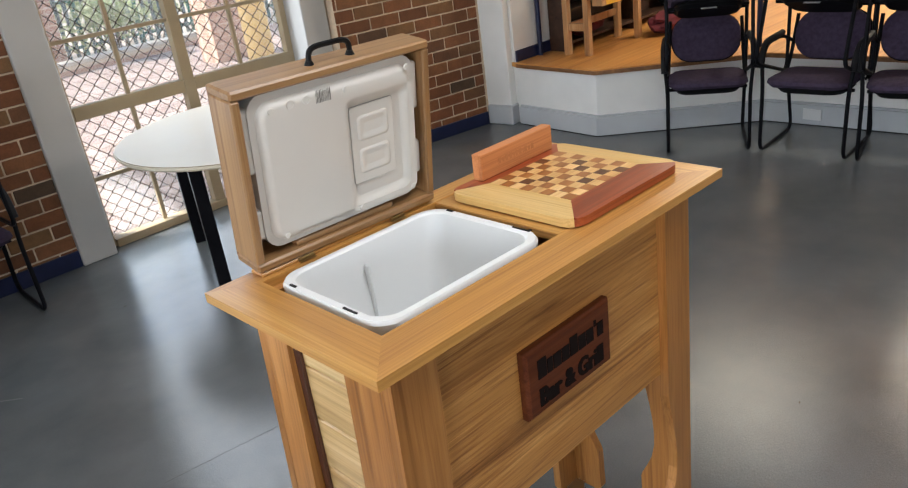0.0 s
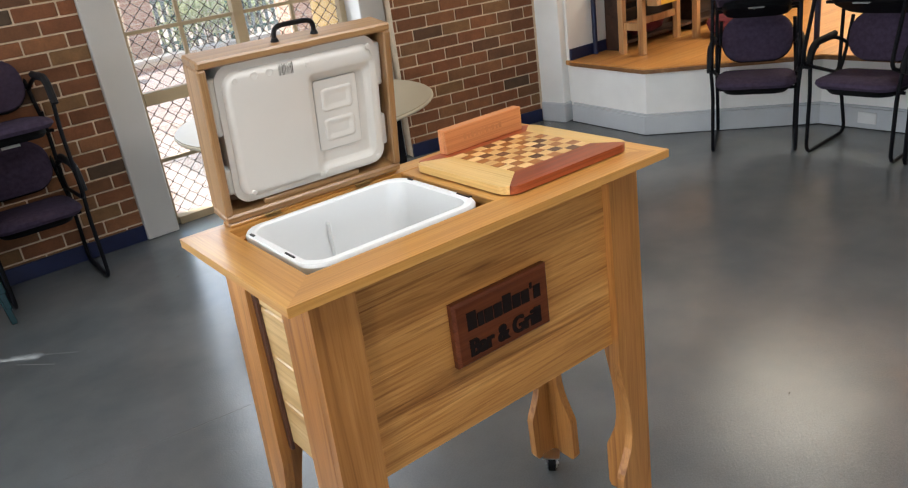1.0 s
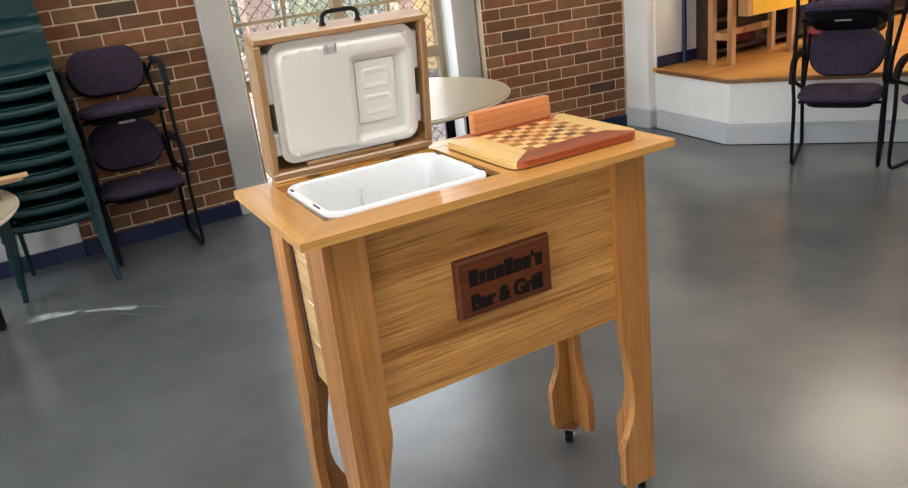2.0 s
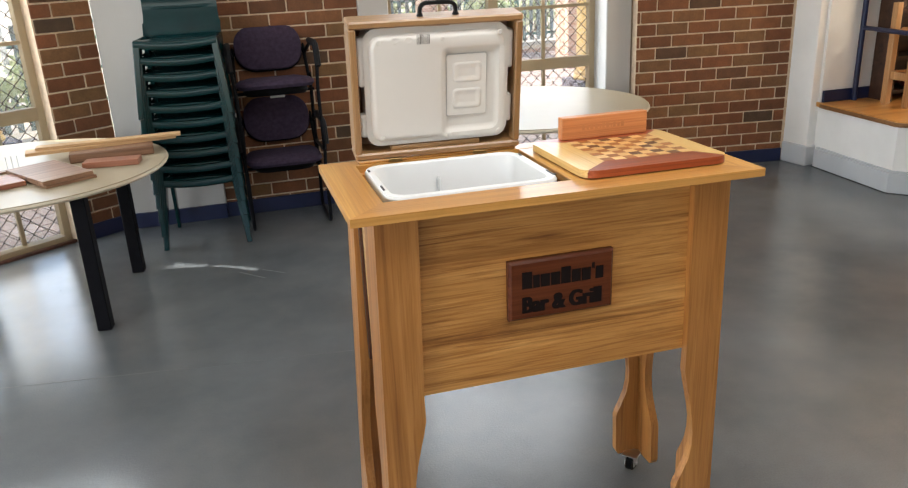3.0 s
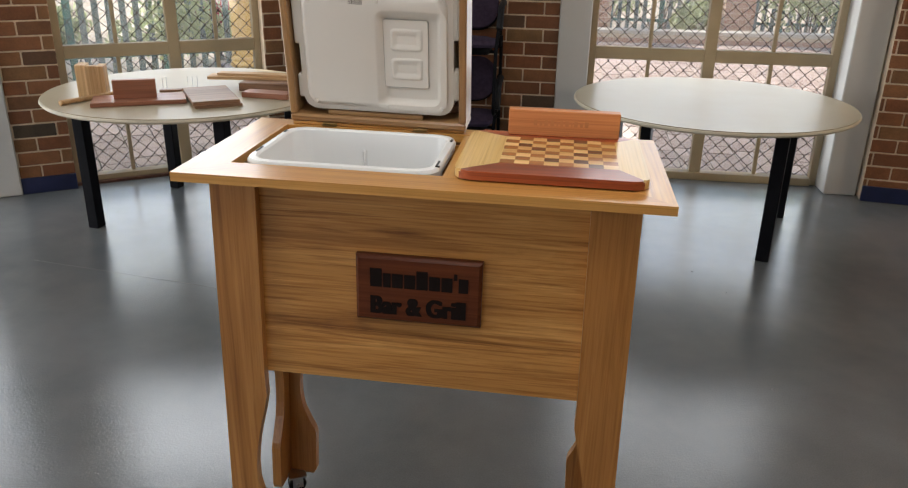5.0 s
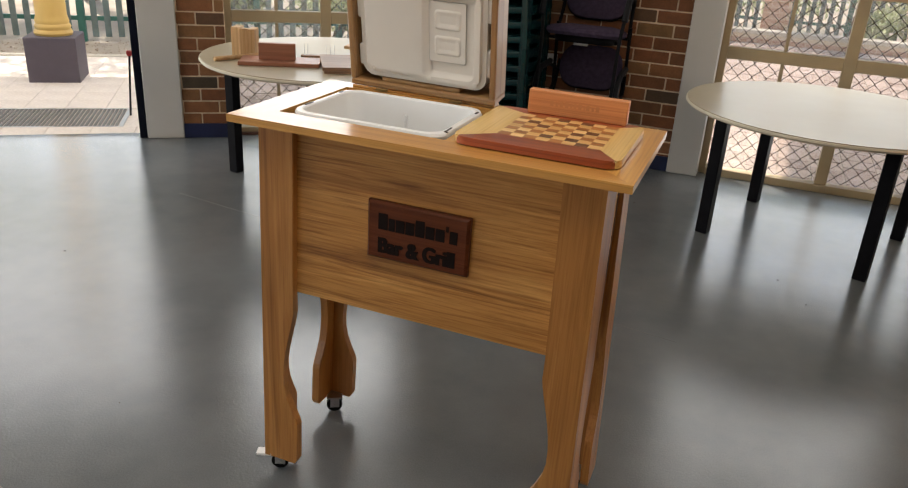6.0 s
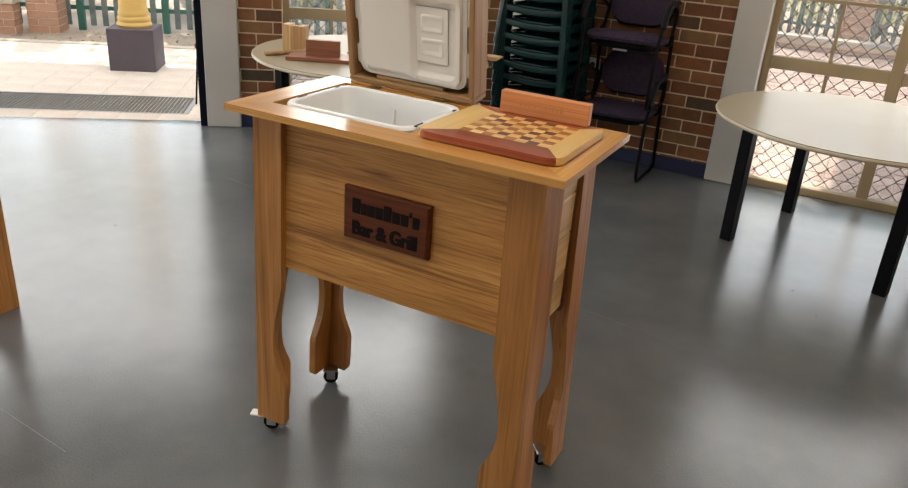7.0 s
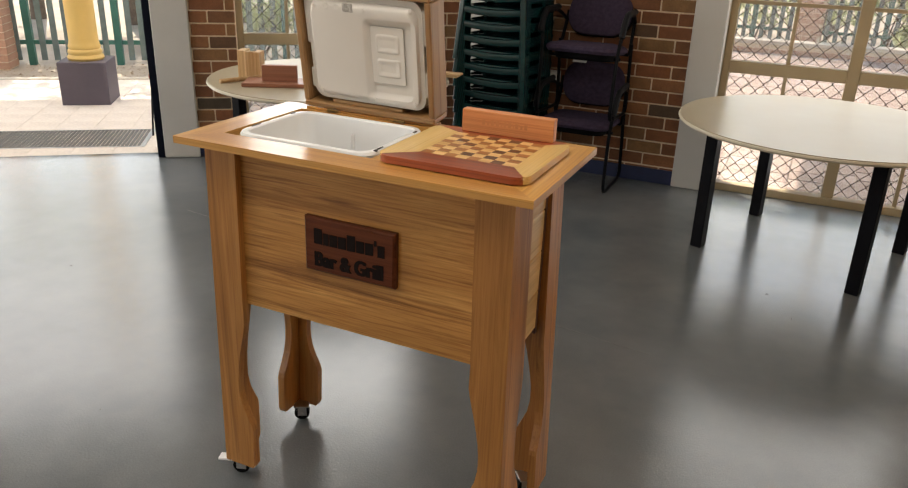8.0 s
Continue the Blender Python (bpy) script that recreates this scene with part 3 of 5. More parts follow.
round_table(pose(1.08, 2.955, 0), -18.6, "bare round cream laminate table with black steel legs")


# ---------------------------------------------------------------- the cooler cart
TOP, TH = 1.10, 0.019
cart = thing("cooler_cart", "honey-coloured timber cooler cart on casters with an open lid", "cart")
HX0, HX1, HY0, HY1 = -0.408, 0.040, 0.022, 0.372      # hole for the cooler
X0, X1, Y0, Y1 = -0.497, 0.497, -0.072, 0.430


def mitred(outer, inner, mat, name, z0, z1):
    """One board of a mitred frame."""
    return part(name, prism([outer[0], outer[1], inner[1], inner[0]], z0, z1, 0.003), mat, cart)


zt = TOP - TH
mitred([(X0, Y0), (X1, Y0)], [(HX0, HY0), (HX1 + 0.365, HY0)], oak_x, "top_board", zt, TOP)
mitred([(X1, Y1), (X0, Y1)], [(HX1 + 0.365, HY1), (HX0, HY1)], oak_x, "top_board", zt, TOP)
mitred([(X0, Y1), (X0, Y0)], [(HX0, HY1), (HX0, HY0)], oak_y, "top_board", zt, TOP)
mitred([(X1, Y0), (X1, Y1)], [(HX1 + 0.365, HY0), (HX1 + 0.365, HY1)], oak_y, "top_board", zt, TOP)
part("top_board", box(HX1, HX1 + 0.3645, HY0 + 0.0005, HY1 - 0.0005, zt, TOP - 0.0005, 0.002), oak_y, cart)

# carcass
PX, PZ0, PZ1 = 0.352, 0.617, zt
boards = 4
for i in range(boards):
    a, b = PZ0 + (PZ1 - PZ0) * i / boards, PZ0 + (PZ1 - PZ0) * (i + 1) / boards
    part("front_board", box(-PX - 0.02, PX + 0.02, 0.0, 0.018, a, b), panel_x, cart)
    part("back_board", box(-0.330, 0.330, 0.361, 0.373, a, min(b, 1.074)), panel_x, cart)
    for s in (-1, 1):
        xo = s * 0.422
        part("side_board", box(min(xo, xo - s * 0.016), max(xo, xo - s * 0.016), 0.02, 0.348, a + 0.0012, b - 0.0012, 0.0025), pale_y, cart, "pale tongue-and-groove board")

# legs: two shaped boards joined in an L at each corner
PROFILE = [(zt, 0.098), (0.62, 0.097), (0.56, 0.099), (0.52, 0.092), (0.48, 0.083), (0.44, 0.075), (0.40, 0.069), (0.36, 0.066), (0.32, 0.067), (0.28, 0.075), (0.24, 0.092), (0.21, 0.107), (0.195, 0.111), (0.070, 0.111), (0.055, 0.103)]


def leg_board(width0=0.0, cut=0.0):
    out = [(width0, zt)] + [(w - cut, z) for z, w in PROFILE] + [(width0, 0.055)]
    return list(reversed(out))


for sx in (-1, 1):
    for sy in (-1, 1):
        leg = new("leg")
        leg.parent = cart
        leg.empty_display_size = 0.05
        SPLAY = 0.018 if sy < 0 else 0.032      # the legs lean outwards a little
        xo, yo = (sx * 0.4395 if sy < 0 else 0.430 if sx > 0 else -0.437), (-0.022 if sy < 0 else 0.374)
        # face board in the x-z plane, side board in the y-z plane
        T = 0.024
        face = prism(leg_board(0.0, 0.0 if sy < 0 else 0.010), 0.0, T, 0.003)
        face.transform(Matrix(((-sx, -sx * SPLAY, 0, xo + sx * SPLAY * zt), (0, 0, -sy, yo), (0, 1, 0, 0), (0, 0, 0, 1))))
        part("leg_board", face, leg_z, leg)
        side = prism(leg_board(T + 0.0008, -0.027 if sy < 0 else 0.0), 0.0, T, 0.003)
        side.transform(Matrix(((0, -sx * SPLAY, -sx, xo + sx * SPLAY * zt), (-sy, 0, 0, yo), (0, 1, 0, 0), (0, 0, 0, 1))))
        part("leg_board", side, leg_z, leg)
        if sy > 0:
            strip = box(-0.004, 0.004, -0.009, 0.009, 0.60, zt, 0.001)
            strip.transform(pose(xo - sx * 0.011, yo - sy * 0.108, 0))
            part("edge_strip", strip, dark_timber, leg)

# casters under the legs
zinc_white = plain("pale_zinc", (0.8, 0.8, 0.8), 0.35, 0.2)
CR = 0.026
for sx in (-1, 1):
    for sy in (-1, 1):
        cx, cy = (-0.425 if sx < 0 else 0.41), (0.010 if sy < 0 else 0.335)
        c = new("caster")
        c.parent = cart
        c.empty_display_size = 0.03
        bm = bmesh.new()
        cyl(bm, (-0.011, 0, CR), (0.011, 0, CR), CR, n=24)
        w = part("wheel", bm, rubber, c, "black rubber wheel", smooth=True)
        bm = bmesh.new()
        bm_box(bm, -0.026, 0.026, -0.026, 0.026, 0.0565, 0.061, 0.001)
        for s in (-1, 1):
            bm_box(bm, s * 0.0145 - 0.0015, s * 0.0145 + 0.0015, -0.014, 0.016, 0.018, 0.0565)
        cyl(bm, (-0.02, 0, CR), (0.02, 0, CR), 0.005, n=10)
        part("fork", bm, chrome, c)
        if (sx, sy) == (-1, -1):
            b2 = box(-0.017, 0.017, -0.072, -0.018, 0.044, 0.052, 0.003)
            part("brake_pedal", b2, zinc_white, c, "pale zinc brake pedal")
        c.matrix_local = pose(cx, cy, 0, 0, 0, {(-1, -1): -70, (-1, 1): -60, (1, -1): 20, (1, 1): 130}[(sx, sy)])

# plaque with burnt letters
plaque = new("plaque")
plaque.parent = cart
tagged(plaque, "dark red-brown timber plaque with burnt letters")
bm = bmesh.new()
rims = [[bm.verts.new((x, y, z)) for x, z in ((-0.134 + d, 0.781 + d), (0.134 - d, 0.781 + d), (0.134 - d, 0.931 - d), (-0.134 + d, 0.931 - d))] for d, y in ((0, -0.0005), (0, -0.0135), (0.0008, -0.0145), (0.0065, -0.020))]
for a, b in zip(rims, rims[1:]):
    for k in range(4):
        bm.faces.new((a[k], a[(k + 1) % 4], b[(k + 1) % 4], b[k]))
bm.faces.new(rims[-1])
bm.faces.new(list(reversed(rims[0])))
part("plaque_board", bm, plaque_x, plaque)


def text_part(body, size, x, y, z, parent, mat, width, depth=0.0012):
    cu = bpy.data.curves.new("lettering", "FONT")
    cu.body, cu.size, cu.extrude, cu.align_x, cu.offset = body, size, depth, "CENTER", 0.0011
    tmp = bpy.data.objects.new("lettering", cu)
    scene.collection.objects.link(tmp)
    bpy.context.view_layer.update()
    me = bpy.data.meshes.new_from_object(tmp.evaluated_get(bpy.context.evaluated_depsgraph_get()))
    bpy.data.objects.remove(tmp)
    xs = [v.co.x for v in me.vertices]
    k = width / (max(xs) - min(xs))
    me.transform(Matrix.Diagonal((k, 1, 1, 1)))
    bold = bmesh.new()
    for i, dx in enumerate((-0.0024, -0.0008, 0.0008, 0.0024)):
        one = me.copy()
        one.transform(Matrix.Translation((dx, 0, 0.00015 * i)))
        bold.from_mesh(one)
    bold.to_mesh(me)
    bold.free()
    me.materials.clear()
    me.materials.append(mat)
    ob = new("lettering", me)
    ob.parent = parent
    ob.matrix_local = pose(x, y, z, 90, 0, 0)
    return ob


text_part("Bar & Grill", 0.056, 0.0, -0.0202, 0.801, plaque, burnt, 0.200)
# the upper line is a name: plain bars of its size
xb = -0.102
for w, h in ((0.025, 0.045), (0.016, 0.034), (0.023, 0.034), (0.023, 0.034), (0.024, 0.045), (0.023, 0.034), (0.023, 0.034), (0.007, 0.045), (0.020, 0.034)):
    bar = box(xb, xb + w, -0.0216, -0.0195, 0.862, 0.862 + h * 0.93) if w > 0.01 else box(xb, xb + w, -0.0216, -0.0195, 0.890, 0.862 + h * 0.93)
    part("lettering_bar", bar, burnt, plaque)
    xb += w + 0.003

# cooler tub set into the top
tub = new("cooler_tub")
tub.parent = cart
tagged(tub, "white plastic cooler tub, empty")


def tub_mesh():
    bm = bmesh.new()
    loops = []
    o = (-0.396, 0.028, 0.036, 0.361)
    for dx, z, r in ((0.002, 1.078, 0.052), (0.0, 1.094, 0.054), (0.004, 1.101, 0.052), (0.016, 1.102, 0.046), (0.021, 1.098, 0.042), (0.023, 1.080, 0.042), (0.048, 0.80, 0.045), (0.058, 0.775, 0.05), (0.07, 0.765, 0.05)):
        loops.append([bm.verts.new((x, y, z)) for x, y in rounded(o[0] + dx, o[1] - dx, o[2] + dx, o[3] - dx, r, 7)])
    for a, b in zip(loops, loops[1:]):
        k = len(a)
        for j in range(k):
            bm.faces.new((a[j], a[(j + 1) % k], b[(j + 1) % k], b[j]))
    bm.faces.new(loops[-1])
    return bm


part("shell", tub_mesh(), white_tub, tub, smooth=True)
# flat black boxes paint the shade inside the rim's slots
for x, y, w, h in ((-0.3865, 0.13, 0.0022, 0.019), (-0.3865, 0.30, 0.0028, 0.009), (0.0185, 0.10, 0.0022, 0.022), (0.0185, 0.30, 0.0028, 0.009)):
    sl = box(x - w, x + w, y - h, y + h, 1.1005, 1.1035, 0.0006)
    if h > 0.02:
        bm_box(sl, x + w, x + w + 0.005, y - h, y - h + 0.005, 1.1005, 1.1034)
    part("rim_slot", sl, black_metal, tub, "black inlay drawing the dark inside of a slot in the rim")
part("drain_rib", box(-0.2025, -0.1955, 0.318, 0.3345, 0.80, 1.06, 0.003), white_tub, tub)

# open lid: timber box round the white foam lid, hinged on the back of the opening
lid = new("lid")
lid.parent = cart
tagged(lid, "open timber lid lined with a white plastic cooler lid")
LX0, LX1, LZ0, LZ1, LY0, LY1 = -0.403, 0.043, 0.005, 0.360, 0.0, 0.080
B = 0.018
part("lid_board", box(LX0, LX1, LY0, LY1, LZ1 - B, LZ1, 0.004), lid_x, lid)
part("lid_board", box(LX0, LX1, LY0, LY1, LZ0, LZ0 + B, 0.004), lid_x, lid)
part("lid_board", box(LX0, LX0 + B, LY0 + 0.0005, LY1, LZ0 + B, LZ1 - B, 0.003), lid_z, lid)
part("lid_board", box(LX1 - B, LX1, LY0 + 0.0005, LY1, LZ0 + B, LZ1 - B, 0.003), lid_z, lid)
part("lid_back", box(LX0 + 0.004, LX1 - 0.004, LY1, LY1 + 0.010, LZ0 + 0.004, LZ1 - 0.004, 0.003), walnut_x, lid, "dark timber back of the lid")


# white liner: a rounded slab, then a raised field with a dished bay on one side
cx0, cx1, cz0, cz1 = LX0 + 0.035, LX1 - 0.033, LZ0 + 0.031, LZ1 - 0.021
slab = prism(rounded(cx0, cx1, cz0, cz1, 0.035, 6), -0.022, 0.040, 0.010, seg=3)
FLAT = Matrix(((1, 0, 0, 0), (0, 0, -1, 0.057), (0, 1, 0, 0), (0, 0, 0, 1)))     # x, z outline; height towards the front
slab.transform(FLAT)
liner = part("liner", slab, cooler_white, lid, "white plastic cooler lid", smooth=True)


def band(name, loops, mat, parent):
    """A closed band through several outlines, each with its own height."""
    bm = bmesh.new()
    rows = [[bm.verts.new((x, y, z)) for x, y in pts] for pts, z in loops]
    n = len(rows[0])
    for p, q in zip(rows, rows[1:]):
        for k in range(n):
            bm.faces.new((p[k], p[(k + 1) % n], q[(k + 1) % n], q[k]))
    bm.transform(FLAT)
    return part(name, bm, mat, parent, smooth=True)


W, H = cx1 - cx0, cz1 - cz0
# raised field of the liner with sloping shoulders, leaving a sunk bay on one side
bx0, bx1, bz0, bz1 = -0.175, cx1 - 0.014, 0.050, 0.288


def rr(d):
    return rounded(cx0 + 0.012 + d, cx1 - 0.012 - d, cz0 + 0.010 + d, cz1 - 0.014 - d, 0.034 - d * 0.6, 6)


def bay(d):
    return rounded(bx0 + d, bx1 - d, bz0 + d, bz1 - d, 0.020 - d * 0.5, 6)


band("raised_field", [(rr(0), 0.037), (rr(0.004), 0.048), (rr(0.010), 0.0545), (rr(0.016), 0.056), (bay(0), 0.056), (bay(0.004), 0.0545), (bay(0.015), 0.0445), (bay(0.022), 0.0405), (bay(0.028), 0.0395)], cooler_white, liner)
hx0, hx1, hz0, hz1 = -0.156, -0.050, 0.104, 0.264
hatch = prism(rounded(hx0, hx1, hz0, hz1, 0.005, 3), 0.0398, 0.0445, 0.001)
hatch.transform(FLAT)
part("hatch", hatch, cooler_white, liner)
# a darker grey tube paints the shadow in the hatch's seam
gap = bmesh.new()
bm_tube(gap, [(x, y, 0.0425) for x, y in rounded(hx0 - 0.001, hx1 + 0.001, hz0 - 0.001, hz1 + 0.001, 0.006, 3)], 0.0007, 5, close=True)
gap.transform(FLAT)
part("hatch_seam", gap, plain("seam_shadow_plastic", (0.30, 0.29, 0.27), 0.6), liner)
for f0, f1 in ((0.11, 0.45), (0.54, 0.88)):
    za, zb = hz0 + (hz1 - hz0) * f0, hz0 + (hz1 - hz0) * f1

    def cup(d):
        return rounded(hx0 + 0.015 + d, hx1 - 0.012 - d, za + d, zb - d, 0.010 - d * 0.3, 5)
    band("finger_recess", [(cup(0), 0.0440), (cup(0.003), 0.0462), (cup(0.006), 0.0468), (cup(0.010), 0.0460), (cup(0.017), 0.0446)], cooler_white, liner)
for fx, fz in ((0.10, 0.90), (0.53, 0.90), (0.925, 0.93), (0.10, 0.085), (0.57, 0.065), (0.93, 0.07)):
    bm = bmesh.new()
    cyl(bm, (cx0 + W * fx, cz0 + H * fz, 0.0555), (cx0 + W * fx, cz0 + H * fz, 0.0578), 0.0065, 0.005, n=14)
    bm.transform(FLAT)
    part("stud", bm, cooler_white, liner)
# moulded recycling marks and a small printed label
for fx, s in ((0.21, 0.008), (0.30, 0.0075)):
    bm = bmesh.new()
    c0 = (cx0 + W * fx, cz0 + H * 0.905)
    bm_tube(bm, [(c0[0] + s * math.cos(a * math.pi / 6), c0[1] + s * math.sin(a * math.pi / 6), 0.0561) for a in range(12)], 0.0009, 4, close=True)
    bm.transform(FLAT)
    part("moulded_mark", bm, cooler_white, liner)
bm = bmesh.new()
lx = cx0 + W * 0.355
rng = random.Random(4)
while lx < cx0 + W * 0.435:
    w = rng.choice((0.0008, 0.0014, 0.0022))
    bm_box(bm, lx, lx + w, cz0 + H * 0.865, cz0 + H * 0.945, 0.0561, 0.0564)
    lx += w + 0.0016
bm.transform(FLAT)
part("printed_label", bm, plain("grey_print", (0.12, 0.11, 0.10), 0.7), liner, "small printed bar label")
# side clips of the liner, packing strips of timber and the black gaps
for x, z0, z1 in ((cx0, 0.52, 0.93), (cx0, 0.08, 0.28), (cx1, 0.60, 0.93), (cx1, 0.12, 0.37)):
    part("side_lug", box(x - 0.014, x + 0.014, 0.020, 0.053, cz0 + z0 * H, cz0 + z1 * H, 0.006, 2), cooler_white, liner)
part("latch_slot", box(cx0 + 0.40 * W, cx0 + 0.58 * W, 0.004, 0.03, cz1 + 0.001, cz1 + 0.009, 0.002), walnut_x, lid)
part("packing_strip", box(cx0 + 0.16 * W, cx0 + 0.80 * W, 0.012, 0.05, LZ0 + B, cz0 - 0.002, 0.002), lid_x, lid)
# bow handle on the lid's front edge
hx = -0.172
handle = part("handle", tube([(hx - 0.046, 0.035, LZ1), (hx - 0.046, 0.035, LZ1 + 0.022), (hx - 0.035, 0.035, LZ1 + 0.031), (hx + 0.035, 0.035, LZ1 + 0.031), (hx + 0.046, 0.035, LZ1 + 0.022), (hx + 0.046, 0.035, LZ1)], 0.0056, 0.016), black_metal, lid, "black cast bow handle", smooth=True)
for s in (-1, 1):
    bm = bmesh.new()
    cyl(bm, (hx + s * 0.046, 0.035, LZ1 - 0.001), (hx + s * 0.046, 0.035, LZ1 + 0.008), 0.010, 0.006, n=14)
    part("handle_foot", bm, black_metal, handle, smooth=True)
for x in (-0.30, -0.07):
    bm = bmesh.new()
    cyl(bm, (x - 0.018, -0.003, 0.004), (x + 0.018, -0.003, 0.004), 0.003, n=10)
    bm_box(bm, x - 0.018, x + 0.018, -0.012, -0.003, 0.0005, 0.002)
    part("hinge", bm, brass, lid, "aged brass hinge")
# strip added below the lid to block the bright gap there
part("hinge_rail", box(-0.398, 0.038, 0.384, 0.427, TOP, TOP + 0.0075, 0.002), oak_x, cart)
lid.matrix_local = pose(-0.18, 0.379, TOP + 0.003, 8, 0, -2.0) @ pose(0.18, 0, 0)

# ---------------------------------------------------------------- chess board on the cart
bz, bt = TOP, 0.021
board = thing("chess_board", "inlaid timber chess board with red ends and yellow sides", "chess board", pose(0, 0, bz))
bx0, bx1, by0, by1 = 0.064, 0.452, 0.000, 0.352
gx0, gx1, gy0, gy1 = 0.150, 0.394, 0.076, 0.300


def border(name, a, b, c, d, mat, r=0.038):
    """One border board; its outer corners are cut round."""
    a, b, c, d = map(Vector, (a, b, c, d))
    n = 5
    pts = []
    k = (b - a).normalized()
    side = Vector((k.y, -k.x))
    inn = -side
    # quarter rounds at a and b, each board taking its half
    for i in range(n + 1):
        t = radians(45 - 45 * i / n)
        pts.append(a + k * (r - r * math.sin(t)) + inn * (r - r * math.cos(t)))
    for i in range(n + 1):
        t = radians(45 * i / n)
        pts.append(b - k * (r - r * math.sin(t)) + inn * (r - r * math.cos(t)))
    pts += [c, d]
    bm = bmesh.new()
    bm_prism(bm, [tuple(p) for p in pts], 0.003, bt)
    es = [e for e in bm.edges if all(v.co.z > bt - 1e-5 for v in e.verts) and not {round((v.co.xy - c).length, 5) < 1e-4 or round((v.co.xy - d).length, 5) < 1e-4 for v in e.verts} & {True}]
    bmesh.ops.bevel(bm, geom=es, offset=0.005, segments=3, affect="EDGES")
    return part(name, bm, mat, board)


border("border", (bx0, by0), (bx1, by0), (gx1, gy0), (gx0, gy0), jarrah_x)
border("border", (bx1, by0), (bx1, by1), (gx1, gy1), (gx1, gy0), pine_y)
border("border", (bx1, by1), (bx0, by1), (gx0, gy1), (gx1, gy1), jarrah_x)
border("border", (bx0, by1), (bx0, by0), (gx0, gy0), (gx0, gy1), pine_y)
p8 = (gx1 - gx0) / 8
q8 = (gy1 - gy0) / 8
sq_meshes = [to_mesh("square", box(-p8 / 2, p8 / 2, -q8 / 2, q8 / 2, -0.004, 0.0), mt) for mt in (sq_light, sq_tan, sq_dark)]
rng = random.Random(11)
for i in range(8):
    for j in range(8):
        k = 0 if (i + j) % 2 else (2 if rng.random() < 0.22 else 1)
        ob = new("square", sq_meshes[k])
        ob.parent = board
        ob.location = (gx0 + (i + 0.5) * p8, gy0 + (j + 0.5) * q8, bt + 0.0002)
part("board_core", box(gx0 + 0.001, gx1 - 0.001, gy0 + 0.001, gy1 - 0.001, 0.004, bt - 0.004), jarrah_x, board)
for x in (0.11, 0.41):
    for y in (0.05, 0.30):
        bm = bmesh.new()
        cyl(bm, (x, y, 0), (x, y, 0.004), 0.012, n=12)
        part("foot_pad", bm, rubber, board)
blk = thing("name_block", "red-brown timber block with faint engraved lettering, stood on the chess board", "timber block", pose(0.277, 0.338, bz + bt + 0.0004, 0, 0, 1))
part("block_body", box(-0.128, 0.128, -0.014, 0.014, 0, 0.060, 0.0015), block_x, blk)
bm = bmesh.new()
lx = -0.07
for w in (0.012, 0.009, 0.012, 0.012, 0.006, 0.010, 0.012, 0.004, 0.012, 0.009, 0.012):
    bm_box(bm, lx, lx + w * 0.7, -0.0146, -0.0139, 0.024, 0.037 if w > 0.009 else 0.033)
    lx += w + 0.002
part("engraving_bars", bm, plain("engraving", (0.46, 0.18, 0.063), 0.7), blk, "faint engraved bars")

# the floor is not quite level below the cart: it leans half a degree to the east
LEAN = pose(-0.005, 0, 0, 0, 0.45, 0)
for ob in (cart, board, blk):
    ob.matrix_world = LEAN @ ob.matrix_world


